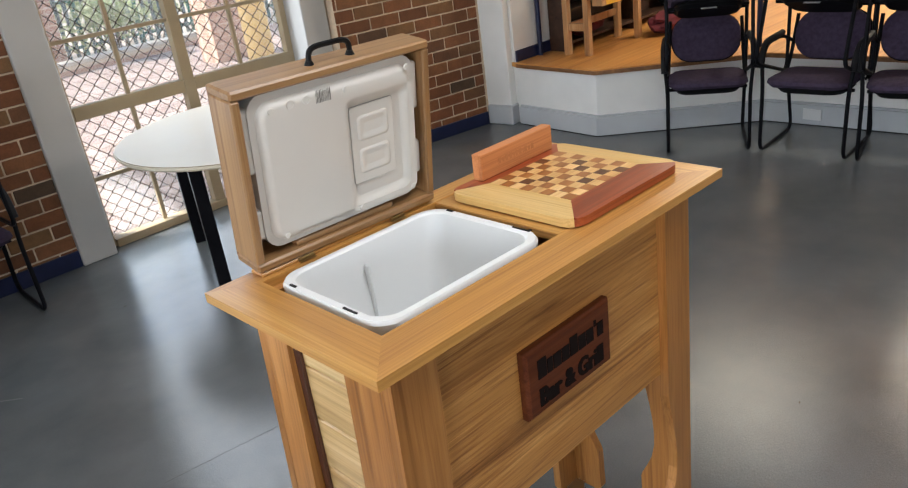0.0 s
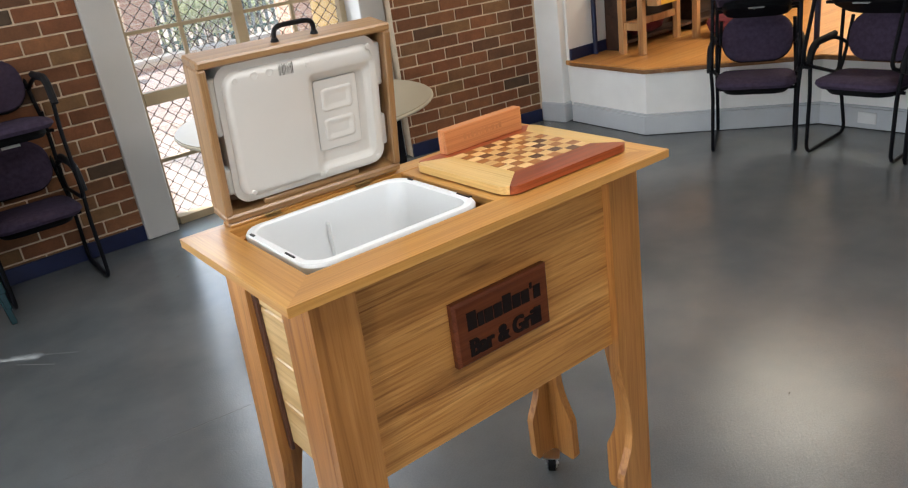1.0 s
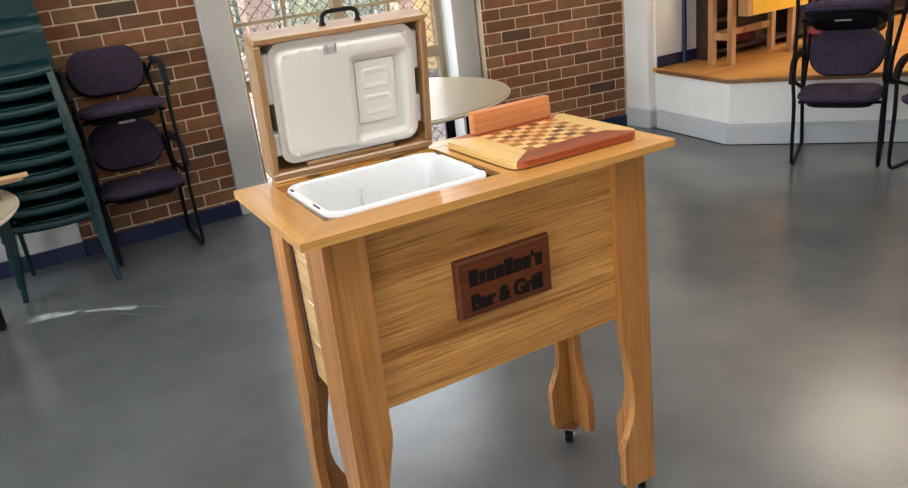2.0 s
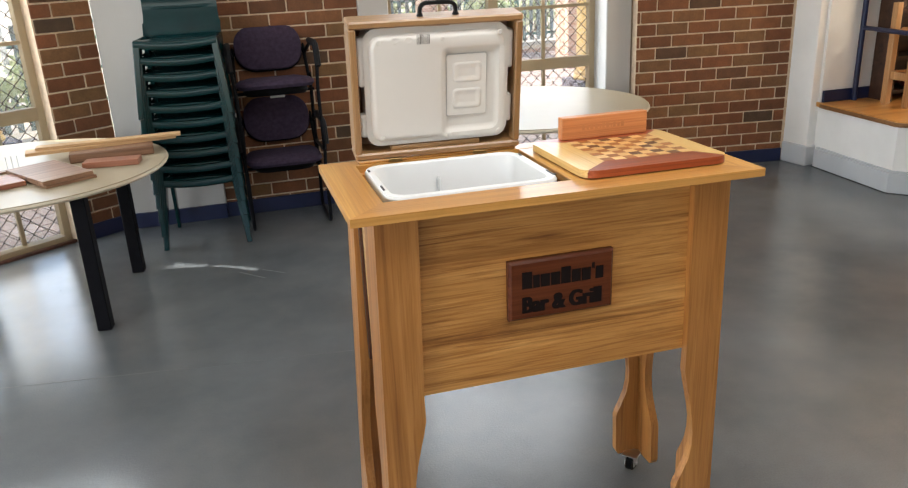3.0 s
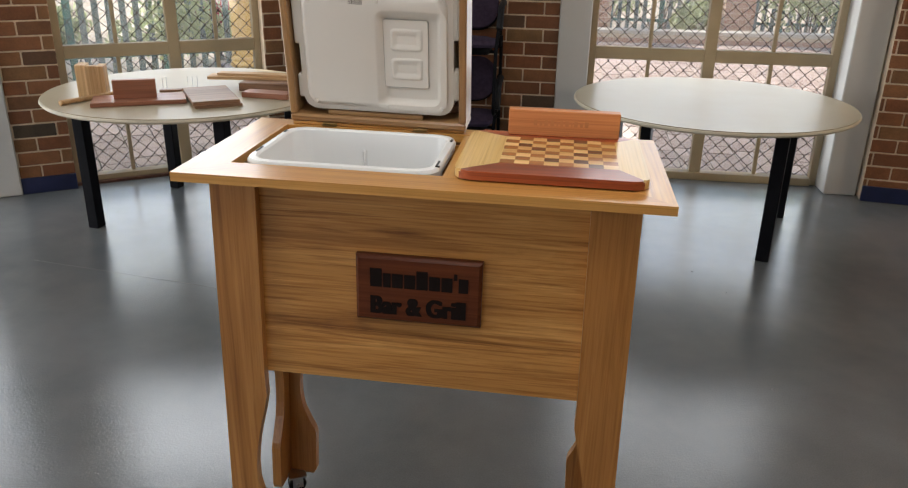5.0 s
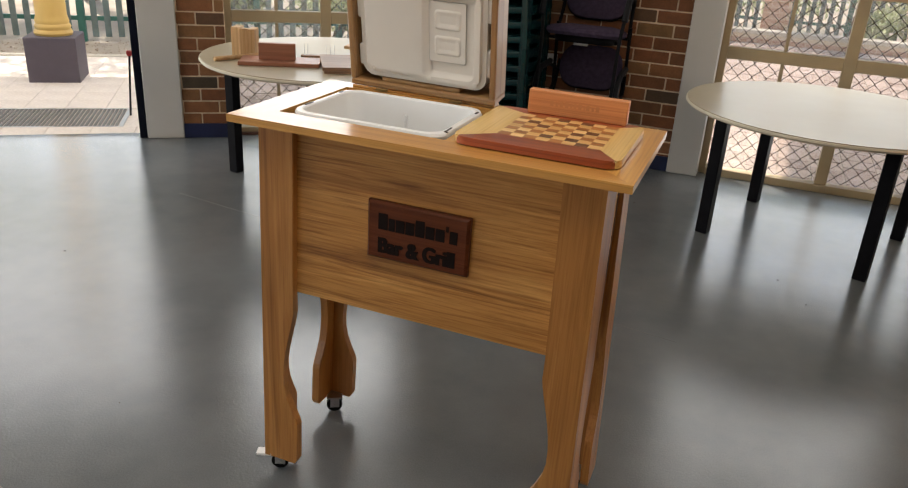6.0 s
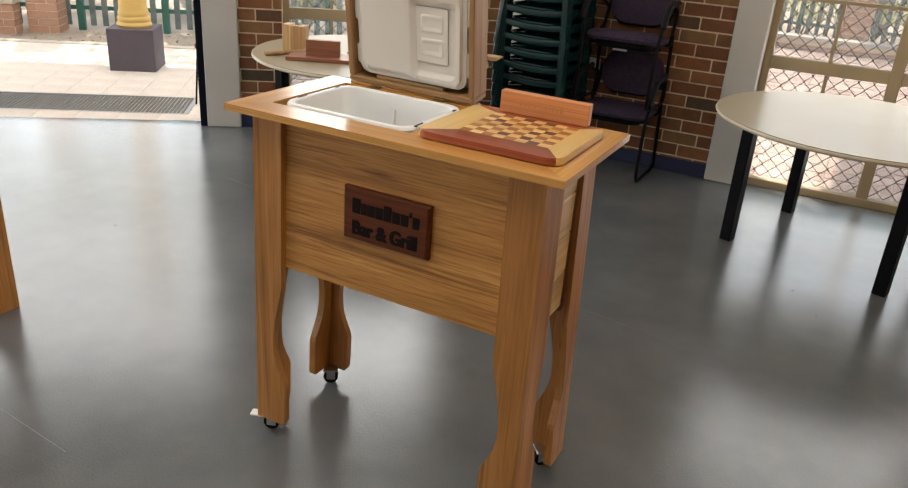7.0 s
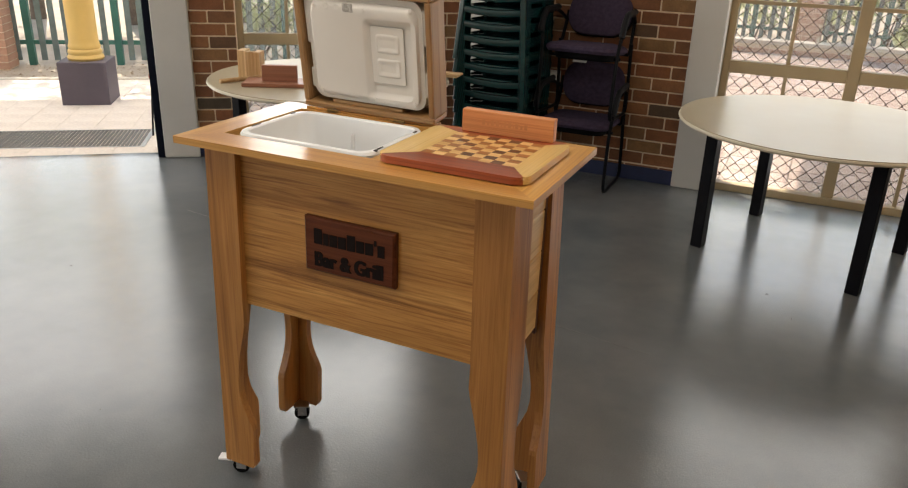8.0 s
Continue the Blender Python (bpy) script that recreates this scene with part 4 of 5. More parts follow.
# ---------------------------------------------------------------- purple armchairs
label_grey = plain("grey_label", (0.38, 0.38, 0.38), 0.6)
def armchair(m, label, group, heel=0.22):
    """Sled-base armchair that faces local -y."""
    ch = thing("armchair", label, "chair", m, group=group)
    w = 0.245
    for s in (-1, 1):
        path = [(s * w, 0.16, 0.47), (s * w, heel, 0.012), (s * w, -0.235, 0.012), (s * w, -0.215, 0.40), (s * (w + 0.015), -0.20, 0.56), (s * (w + 0.018), -0.13, 0.655), (s * (w + 0.01), 0.10, 0.66), (s * (w - 0.01), 0.225, 0.60)]
        part("frame_tube", tube(path, 0.0115, 0.07), black_powder, ch, smooth=True)
        back = [(s * (w - 0.004), 0.14, 0.40), (s * (w - 0.012), 0.215, 0.55), (s * (w - 0.022), 0.265, 0.76)]
        part("back_tube", tube(back, 0.0115, 0.06), black_powder, ch, smooth=True)
        arm = bmesh.new()
        ctrl = smooth_path([(s * (w + 0.017), -0.222, 0.53), (s * (w + 0.020), -0.165, 0.665), (s * (w + 0.012), 0.10, 0.676)], 0.07)
        bm_tube(arm, ctrl, 0.02, 8)
        part("armrest", arm, arm_grey, ch, "dark grey moulded armrest", smooth=True)
    part("cross_bar", tube([(-w + 0.008, -0.08, 0.385), (w - 0.008, -0.08, 0.385)], 0.010), black_powder, ch, smooth=True)
    part("cross_bar", tube([(-w + 0.008, 0.14, 0.40), (w - 0.008, 0.14, 0.40)], 0.010), black_powder, ch, smooth=True)

    def cushion(name, width, depth, thick, r, dome, mat):
        bm = bmesh.new()
        n, loops = 8, []
        for k, (ins, z) in enumerate(((0.02, 0.0), (0.0, thick * 0.35), (0.004, thick * 0.7), (0.03, thick), (0.10, thick + dome * 0.7))):
            loops.append([bm.verts.new((x, y, z + (dome * 0.3 if k == 4 else 0))) for x, y in rounded(-width / 2 + ins, width / 2 - ins, -depth / 2 + ins, depth / 2 - ins, max(0.01, r - ins), n)])
        for a, b in zip(loops, loops[1:]):
            q = len(a)
            for j in range(q):
                bm.faces.new((a[j], a[(j + 1) % q], b[(j + 1) % q], b[j]))
        bm.faces.new(loops[-1])
        bm.faces.new(list(reversed(loops[0])))
        return bm

    seat = part("seat", cushion("seat", 0.475, 0.45, 0.055, 0.10, 0.012, purple), purple, ch, "purple fabric seat", smooth=True)
    seat.matrix_local = pose(0, -0.03, 0.408, -3, 0, 0)
    pan = part("seat_pan", cushion("pan", 0.40, 0.36, 0.055, 0.11, 0.0, shell_black), shell_black, ch, smooth=True)
    pan.matrix_local = pose(0, -0.010, 0.362, -3, 0, 0)
    tag = part("label_plate", box(-0.045, 0.045, -0.001, 0.001, -0.016, 0.016), label_grey, ch, "white label below the seat")
    tag.matrix_local = pose(0, -0.172, 0.3655, -64, 0, 0)
    back = part("backrest", cushion("back", 0.43, 0.298, 0.04, 0.13, 0.010, purple), purple, ch, "purple fabric backrest", smooth=True)
    back.matrix_local = pose(0, 0.222, 0.645, 73, 0, 0)
    shell = part("back_shell", cushion("shell", 0.44, 0.308, 0.018, 0.135, 0.0, shell_black), shell_black, ch, "black plastic back shell", smooth=True)
    shell.matrix_local = pose(0, 0.243, 0.640, 73, 0, 0)
    return ch


def stacked_pair(x, y, turn, group, lift=0.47, shift=0.03, tilt=-6.0, heel=0.22):
    a = armchair(pose(x, y, 0, 0, 0, turn), "purple fabric armchair with black sled frame, another stacked on it", group, heel)
    up = pose(x, y, 0, 0, 0, turn) @ pose(0, -shift, lift, tilt, 0, 0)
    b = copy_thing(a, up)
    tagged(b, "purple fabric armchair with black sled frame, stacked on another")
    for c in [c for c in a.children if c.name.startswith("label_plate")]:
        bpy.data.objects.remove(c)
    return a, b


stacked_pair(-0.395, 3.56, 0, "armchairs by the brick wall", 0.475, 0.03, -3.0)
G = "armchairs along the stage"


def by_feet(p, q):
    """Place and turn of a chair from the floor points of its front legs."""
    p, q = Vector(p), Vector(q)
    mid = (p + q) / 2
    k = (q - p).normalized()
    back = Vector((-k.y, k.x))
    c = mid + back * 0.235
    return c.x, c.y, math.degrees(math.atan2(k.y, k.x))


stacked_pair(*by_feet((3.27, 1.73), (3.51, 1.33)), G, 0.50, 0.12, -17.0, 0.29)
stacked_pair(*by_feet((3.525, 1.26), (3.555, 0.766)), G, 0.50, 0.12, -18.0, 0.29)
stacked_pair(*by_feet((3.55, 0.69), (3.66, 0.21)), G, 0.50, 0.12, -17.0, 0.29)


# ---------------------------------------------------------------- stack of green plastic chairs
def green_chair(m, label):
    """Moulded polypropylene chair that faces local -y: one shell and four splayed legs."""
    ch = thing("stacking_chair", label, "chair", m, group="stacked green chairs")
    w, n = 0.222, 10
    prof = [(-0.215, 0.405, 0.0), (-0.205, 0.428, 0.0), (-0.17, 0.440, 0.004), (-0.05, 0.430, 0.012), (0.09, 0.424, 0.014), (0.15, 0.432, 0.012), (0.185, 0.465, 0.012), (0.205, 0.54, 0.014), (0.224, 0.62, 0.016), (0.214, 0.655, 0.004), (0.208, 0.675, 0.004), (0.222, 0.71, 0.014), (0.246, 0.775, 0.010), (0.256, 0.795, 0.004), (0.262, 0.80, 0.0)]
    bm = bmesh.new()
    rows = []
    for y, z, dish in prof:
        ww = w * (1.02 if z < 0.5 else 0.98 if z < 0.70 else 0.95 if z < 0.78 else 0.88)
        rows.append([bm.verts.new((ww * (2 * i / n - 1), y, z - dish * (1 - (2 * i / n - 1) ** 2) + (0.018 * (abs(2 * i / n - 1) ** 6) * (-1 if z < 0.5 else 0)))) for i in range(n + 1)])
    for a, b in zip(rows, rows[1:]):
        for i in range(n):
            bm.faces.new((a[i], a[i + 1], b[i + 1], b[i]))
    bmesh.ops.recalc_face_normals(bm, faces=bm.faces)
    bmesh.ops.solidify(bm, geom=bm.faces[:], thickness=0.006)
    part("shell", bm, green_plastic, ch, smooth=True)
    ww = w * 1.0
    # rolled front edge that sags in the middle
    lip = bmesh.new()
    prof = rounded(-0.231, -0.192, 0.390, 0.436, 0.016, 4)
    rows = []
    for i in range(n + 1):
        u = 2 * i / n - 1
        rows.append([lip.verts.new((ww * u, y, z - 0.017 * (1 - u * u))) for y, z in prof])
    for p, q in zip(rows, rows[1:]):
        for k in range(len(prof)):
            lip.faces.new((p[k], q[k], q[(k + 1) % len(prof)], p[(k + 1) % len(prof)]))
    lip.faces.new(rows[0])
    lip.faces.new(list(reversed(rows[-1])))
    bmesh.ops.recalc_face_normals(lip, faces=lip.faces)
    part("front_lip", lip, green_plastic, ch, smooth=True)
    for sx in (-1, 1):
        skirt = prism([(-0.20, 0.375), (0.14, 0.375), (0.185, 0.42), (0.20, 0.50), (0.188, 0.50), (0.15, 0.432), (-0.20, 0.432)], -0.004, 0.004, 0.0015, m=Matrix(((0, 0, 1, sx * w), (1, 0, 0, 0), (0, 1, 0, 0), (0, 0, 0, 1))))
        part("side_skirt", skirt, green_plastic, ch, smooth=True)
    for sx in (-1, 1):
        for y0, y1 in ((-0.195, -0.232), (0.13, 0.212)):
            bm = bmesh.new()
            a, b = Vector((sx * 0.208, y0, 0.43)), Vector((sx * (0.248 if y0 < 0 else 0.226), y1, 0.0))
            d = 0.026 if y0 < 0 else 0.022
            hw = 0.019 if y0 < 0 else 0.013
            o = [(-hw, -d), (hw, -d), (hw, d), (-hw, d)]
            lo = [bm.verts.new(b + Vector((x * 0.8, y * 0.75, 0))) for x, y in o]
            hi = [bm.verts.new(a + Vector((x, y * 2.0 + (0.02 if y0 < 0 else -0.02), 0))) for x, y in o]
            bm.faces.new(list(reversed(lo)))
            bm.faces.new(hi)
            for i in range(4):
                bm.faces.new((lo[i], lo[(i + 1) % 4], hi[(i + 1) % 4], hi[i]))
            bmesh.ops.bevel(bm, geom=bm.edges[:], offset=0.004, segments=1, affect="EDGES")
            part("leg", bm, green_plastic, ch)
    return ch


SM = pose(-0.908, 3.445, 0, 0, 0, -5)
first = green_chair(SM, "dark green plastic chair at the bottom of a stack")
for i in range(1, 10):
    tagged(copy_thing(first, SM @ pose(0, -0.006 * i, 0.0905 * i)), "dark green plastic chair in a tall stack")


# ---------------------------------------------------------------- timber samples on the round table
TZ = 0.7205


def sample(name, label, cat, x, y, z, turn, w, d, h, mat, bev=0.0015):
    return solid(name, box(-w / 2, w / 2, -d / 2, d / 2, 0, h, bev), mat, label, cat, pose(x, y, z, 0, 0, turn), group="timber samples")


walnut = thing("walnut_board", "pair of thin walnut boards stacked on the table", "timber board", pose(-1.535, 2.37, TZ, 0, 0, 33), group="timber samples")
part("board", box(-0.115, 0.115, -0.21, 0.21, 0.0, 0.014, 0.0015), walnut_x, walnut)
ob = part("board", box(-0.125, 0.105, -0.205, 0.20, 0.0143, 0.034, 0.0015), walnut_x, walnut, "greyed walnut board")
holder = thing("red_board", "red jarrah board with an upright timber block on it", "timber board", pose(-1.865, 2.235, TZ, 0, 0, 27), group="timber samples")
part("board", box(-0.225, 0.225, -0.10, 0.10, 0, 0.022, 0.002), dusty_red, holder)
part("block", box(-0.12, 0.085, -0.015, 0.02, 0.0223, 0.115, 0.002), dusty_red, holder, "upright red-brown block")
ub = thing("pine_holder", "pale pine block holder with a slot", "timber holder", pose(-2.165, 2.335, TZ, 0, 0, 20), group="timber samples")
part("side", box(-0.075, -0.025, -0.05, 0.05, 0.0, 0.165, 0.002), raw_z, ub)
part("side", box(0.025, 0.062, -0.05, 0.05, 0.0, 0.158, 0.002), raw_z, ub)
part("back", box(-0.0248, 0.0248, -0.05, -0.01, 0.0, 0.16, 0.002), raw_z, ub)
bm = bmesh.new()
cyl(bm, (-2.19, 2.06, TZ + 0.013), (-2.02, 2.44, TZ + 0.013), 0.013, n=14)
solid("dowel", bm, raw_x, "pale pine dowel lying on the table", "dowel", group="timber samples", smooth=True)
sample("walnut_block", "rough walnut block lying on the table", "timber block", -1.30, 2.70, TZ, 6, 0.40, 0.13, 0.045, walnut_x, 0.004)
sample("red_offcut", "reddish timber offcut lying on the table", "timber offcut", -1.28, 2.50, TZ, -6, 0.26, 0.10, 0.028, dusty_red)
ob = sample("pine_plank", "long pale pine plank resting across the walnut block", "timber plank", -1.35, 2.78, TZ + 0.0455, 9, 0.72, 0.11, 0.017, raw_x)
ob = sample("pine_plank", "long pale pine plank with a split end, on another plank", "timber plank", -1.31, 2.77, TZ + 0.0628, 3, 0.70, 0.07, 0.013, raw_x)
strip = thing("pin_strip", "thin timber strip with upright wire pins", "timber strip", pose(-1.78, 2.56, TZ, 0, 0, 25), group="timber samples")
part("strip", box(-0.13, 0.13, -0.02, 0.02, 0, 0.010, 0.001), walnut_x, strip)
for x in (-0.11, -0.09, 0.02, 0.045, 0.07):
    bm = bmesh.new()
    cyl(bm, (x, 0, 0.010), (x, 0, 0.075), 0.0012, n=6)
    part("pin", bm, chrome, strip)

# ---------------------------------------------------------------- second timber stand at the room's west side
stand = thing("timber_stand", "honey-coloured timber stand with a shaped leg", "stand")
sx0, sx1, sy0, sy1 = -2.72, -1.815, -0.34, 0.075
for xo, dx in ((sx0, 1), (sx1, -1)):
    for yo, dy in ((sy0, 1), (sy1, -1)):
        lg = new("leg")
        lg.parent = stand
        face = prism(leg_board(), 0.0, 0.024, 0.003)
        face.transform(Matrix(((dx, 0, 0, xo), (0, 0, dy, yo), (0, 1, 0, -0.055), (0, 0, 0, 1))))
        part("leg_board", face, leg_z, lg)
        side = prism(leg_board(0.0248), 0.0, 0.024, 0.003)
        side.transform(Matrix(((0, 0, dx, xo), (dy, 0, 0, yo), (0, 1, 0, -0.055), (0, 0, 0, 1))))
        part("leg_board", side, leg_z, lg)
part("panel", box(sx0 + 0.03, sx1 - 0.03, sy0 + 0.026, sy0 + 0.042, 0.57, zt - 0.055, 0.002), panel_x, stand)
part("top", box(sx0 - 0.045, sx1 + 0.045, sy0 - 0.045, sy1 + 0.045, zt - 0.055, TOP - 0.055, 0.003), oak_x, stand)

# ---------------------------------------------------------------- things on the stage
tm = pose(3.82, 2.84, ST)
tab = thing("timber_table", "timber table with a bright yellow drawer box on the stage", "table", tm)
yellow = plain("yellow_paint", (0.72, 0.42, 0.02), 0.45, vary=0.05)
chair_timber = timber("stage_table_timber", "z", (0.34, 0.17, 0.06), (0.46, 0.25, 0.10), (0.54, 0.32, 0.14), streak=0.3)
for x, y, h in ((0.0, 0.09, 0.70), (0.0, -0.10, 0.70), (0.66, 0.09, 0.494), (0.66, -0.10, 0.494)):
    lg = part("leg", box(-0.024, 0.024, -0.024, 0.024, 0.0, h, 0.004), chair_timber, tab)
    lg.location = (x, y, 0)
part("stretcher", box(-0.012, 0.012, -0.0755, 0.0655, 0.18, 0.235, 0.003), chair_timber, tab)
part("stretcher", box(0.0245, 0.6355, 0.08, 0.10, 0.18, 0.235, 0.003), chair_timber, tab)
part("drawer_end", box(0.03, 0.08, -0.22, -0.125, 0.355, 0.494, 0.003), chair_timber, tab)
part("drawer_front", box(0.081, 0.70, -0.22, -0.125, 0.355, 0.494, 0.003), yellow, tab, "bright yellow painted drawer box")
part("tabletop", box(0.026, 0.76, -0.25, 0.20, 0.4945, 0.515, 0.004), chair_timber, tab)
orange = plain("orange_card", (0.75, 0.16, 0.015), 0.5)
solid("orange_box", box(-0.15, 0.15, -0.06, 0.06, 0, 0.07, 0.003), orange, "orange cardboard box on the timber table", "box", tm @ pose(0.30, -0.08, 0.5155, 0, 0, 8))
shelf_wood = timber("dark_shelf", "x", (0.03, 0.014, 0.008), (0.05, 0.022, 0.012), (0.07, 0.032, 0.018), rough=0.5, coat=0.0)
sh = thing("shelf_unit", "dark brown open shelf unit at the back of the stage", "shelf", pose(3.90, 2.972, ST, 0, 0, 0))
for x in (0.0, 0.9, 1.8, 2.7):
    part("upright", box(x, x + 0.02, 0.0, 0.19, 0, 1.3), shelf_wood, sh)
for z in (0.06, 0.30, 0.62, 0.95, 1.28):
    for x in (0.0, 0.9, 1.8):
        part("shelf", box(x + 0.0205, x + 0.8995, 0.0, 0.19, z, z + 0.02), shelf_wood, sh)
part("back", box(0.0, 2.72, 0.1905, 0.20, 0, 1.3), shelf_wood, sh)
maroon = plain("maroon_cloth", (0.12, 0.012, 0.02), 0.9, vary=0.3, scale=20, bump_s=0.6)


def lumpy(name, label, cat, m, r, mat, seed):
    bm = bmesh.new()
    bmesh.ops.create_icosphere(bm, subdivisions=3, radius=1.0)
    for v in bm.verts:
        d = noise.noise(v.co * 2.3 + Vector((seed, 0, 0))) * 0.35
        v.co *= 1 + d
        v.co = Vector((v.co.x * r[0], v.co.y * r[1], max(-0.9, v.co.z) * r[2]))
    lo = min(v.co.z for v in bm.verts)
    bmesh.ops.translate(bm, verts=bm.verts, vec=(0, 0, -lo))
    return solid(name, bm, mat, label, cat, m, smooth=True)


lumpy("cloth_bag", "crumpled maroon cloth bag on the stage floor", "bag", pose(4.72, 2.60, ST), (0.22, 0.13, 0.09), maroon, 3)
for k, (x, zz, rr, mat, lab) in enumerate(((0.35, 0.08, (0.20, 0.07, 0.06), maroon, "crumpled maroon cloth on the dark shelf"), (0.62, 0.32, (0.16, 0.07, 0.07), shell_black, "black cloth bundle on the dark shelf"), (1.25, 0.32, (0.2, 0.07, 0.06), maroon, "crumpled maroon cloth on the dark shelf"), (1.6, 0.08, (0.15, 0.07, 0.08), shell_black, "black cloth bundle on the dark shelf"))):
    lumpy("folded_cloth", lab, "cloth", pose(3.90 + x, 3.065, ST + zz + 0.0005), rr, mat, 30 + k)
lumpy("cloth_bag", "small black bag slumped on the stage floor", "bag", pose(5.25, 2.62, ST), (0.16, 0.12, 0.10), shell_black, 8)


def power_socket(m, label):
    sock = thing("power_socket", label, "socket", m, group="power sockets")
    part("plate", box(-0.06, 0.06, -0.037, 0.037, 0.0, 0.010, 0.002), socket_white, sock)
    for x in (-0.03, 0.03):
        part("switch", box(x - 0.006, x + 0.006, 0.012, 0.022, 0.0102, 0.0125), socket_white, sock)
        part("outlet", box(x - 0.010, x + 0.010, -0.018, 0.004, 0.0102, 0.0112, 0.0004), socket_white, sock)
    return sock


power_socket(pose(4.166, 1.20, 0.075, 90, 0, -91), "white double power socket on the stage riser")
power_socket(pose(-0.700, 3.80, 0.665, 90, 0, 0), "white double power socket on the brick wall behind the armchairs")
# housing for the overhead fill lamp, added out of view
hl = thing("ceiling_light", "assumed square white panel light on the hall ceiling, out of view", "lamp", pose(0.2, -0.6, 2.83))
part("housing", box(-0.62, 0.62, -0.62, 0.62, 0.0, 0.07, 0.006), white_paint, hl)
for x, y, w in ((4.75, 1.9, 0.62), (6.6, 0.4, 0.42)):
    lf = thing("stage_light", "unseen ceiling-mounted warm stage light, the farther one added as fill", "lamp", pose(x, y, 2.83), group="stage lights")
    part("housing", box(-w, w, -w, w, 0.0, 0.07, 0.004), black_powder, lf)


# faint weld seam, a scratch and crumbs on the sheet floor
seam_mat = plain("floor_seam", (0.075, 0.08, 0.083), 0.32)
solid("floor_seam", box(-1.7, 1.2, -0.0013, 0.0013, -0.001, 0.0004), seam_mat, "faint welded seam across the grey sheet floor", "floor seam", pose(-0.6, 1.537, 0, 0, 0, -8.2), kind="structure")
for x, y, turn, w in ((-1.06, -0.415, -5, 0.36), (-0.58, 2.61, -42, 0.16), (-0.70, 2.60, -48, 0.2)):
    solid("floor_scratch", box(-w / 2, w / 2, -0.0015, 0.0015, -0.001, 0.0005), plain("scratch", (0.17, 0.175, 0.18), 0.5), "pale scratch in the grey sheet floor", "scratch", pose(x, y, 0, 0, 0, turn), kind="structure")
rng = random.Random(9)
crumbs = bmesh.new()
spots = [(-1.508, 0.562), (-1.091, 0.05), (1.096, 2.005), (1.227, 3.51)] + [(rng.uniform(-2.4, 2.6), rng.uniform(-0.6, 3.3)) for _ in range(14)]
for x, y in spots:
    a, k = rng.uniform(0, 6.3), rng.uniform(0.0025, 0.006)
    vs = [crumbs.verts.new((x + k * r * math.cos(a + b), y + k * r * math.sin(a + b), z)) for b, r, z in ((0, 1.6, 0.001), (1.7, 0.7, 0.003), (3.1, 1.4, 0.001), (4.6, 0.6, 0.004))]
    crumbs.faces.new(vs)
me = to_mesh("floor_crumbs", crumbs, plain("crumbs", (0.05, 0.035, 0.025), 0.9))
tagged(new("floor_crumbs", me), "small dry leaf crumbs scattered on the floor", "crumbs", kind="stuff")

# ---------------------------------------------------------------- outside
def stone_material(name, lo, hi, scale=0.8, fine=40, vary_pieces=False):
    m, nt, p = nodes_of(name)
    v = mapped(nt, (1, 1, 1))
    f = noise_tex(nt, v, scale, 6)
    g = noise_tex(nt, v, fine, 4)
    if vary_pieces:
        geo = nt.nodes.new("ShaderNodeNewGeometry")
        f2 = mix(nt, 0.6, f, geo.outputs["Random Per Island"])
        f = f2
    c = ramp(nt, f, (0.3, lo), (0.7, hi))
    c = mix(nt, 0.5, c, ramp(nt, g, (0.3, (0.75, 0.75, 0.75)), (0.7, (1.1, 1.1, 1.1))), "MULTIPLY")
    link(nt, c, p.inputs["Base Color"])
    p.inputs["Roughness"].default_value = 0.9
    bump(nt, p, g, 0.4, 0.006)
    return m


ground_mat = stone_material("dry_ground", (0.34, 0.27, 0.20), (0.5, 0.42, 0.33))
tile_mat = stone_material("cream_tile", (0.70, 0.60, 0.51), (0.80, 0.71, 0.62), 3.0)
paver_mat = stone_material("pink_paver", (0.29, 0.205, 0.17), (0.40, 0.30, 0.255), 1.0, 60, True)
render_mat = stone_material("pale_cap", (0.5, 0.44, 0.36), (0.6, 0.54, 0.45))
plinth_mat = plain("plum_grey_paint", (0.105, 0.085, 0.105), 0.6, vary=0.08)
yellow_col = plain("ochre_paint", (0.70, 0.46, 0.14), 0.5, vary=0.06, scale=3)
fence_green = plain("green_fence_paint", (0.03, 0.13, 0.10), 0.5, vary=0.1)
fence_grey = plain("weathered_pale", (0.13, 0.17, 0.16), 0.6, vary=0.2)
garden_brick = stone_material("garden_brick", (0.42, 0.23, 0.155), (0.52, 0.31, 0.22), 6.0, 60)
bark = stone_material("bark", (0.12, 0.09, 0.07), (0.2, 0.16, 0.12), 8, 60)


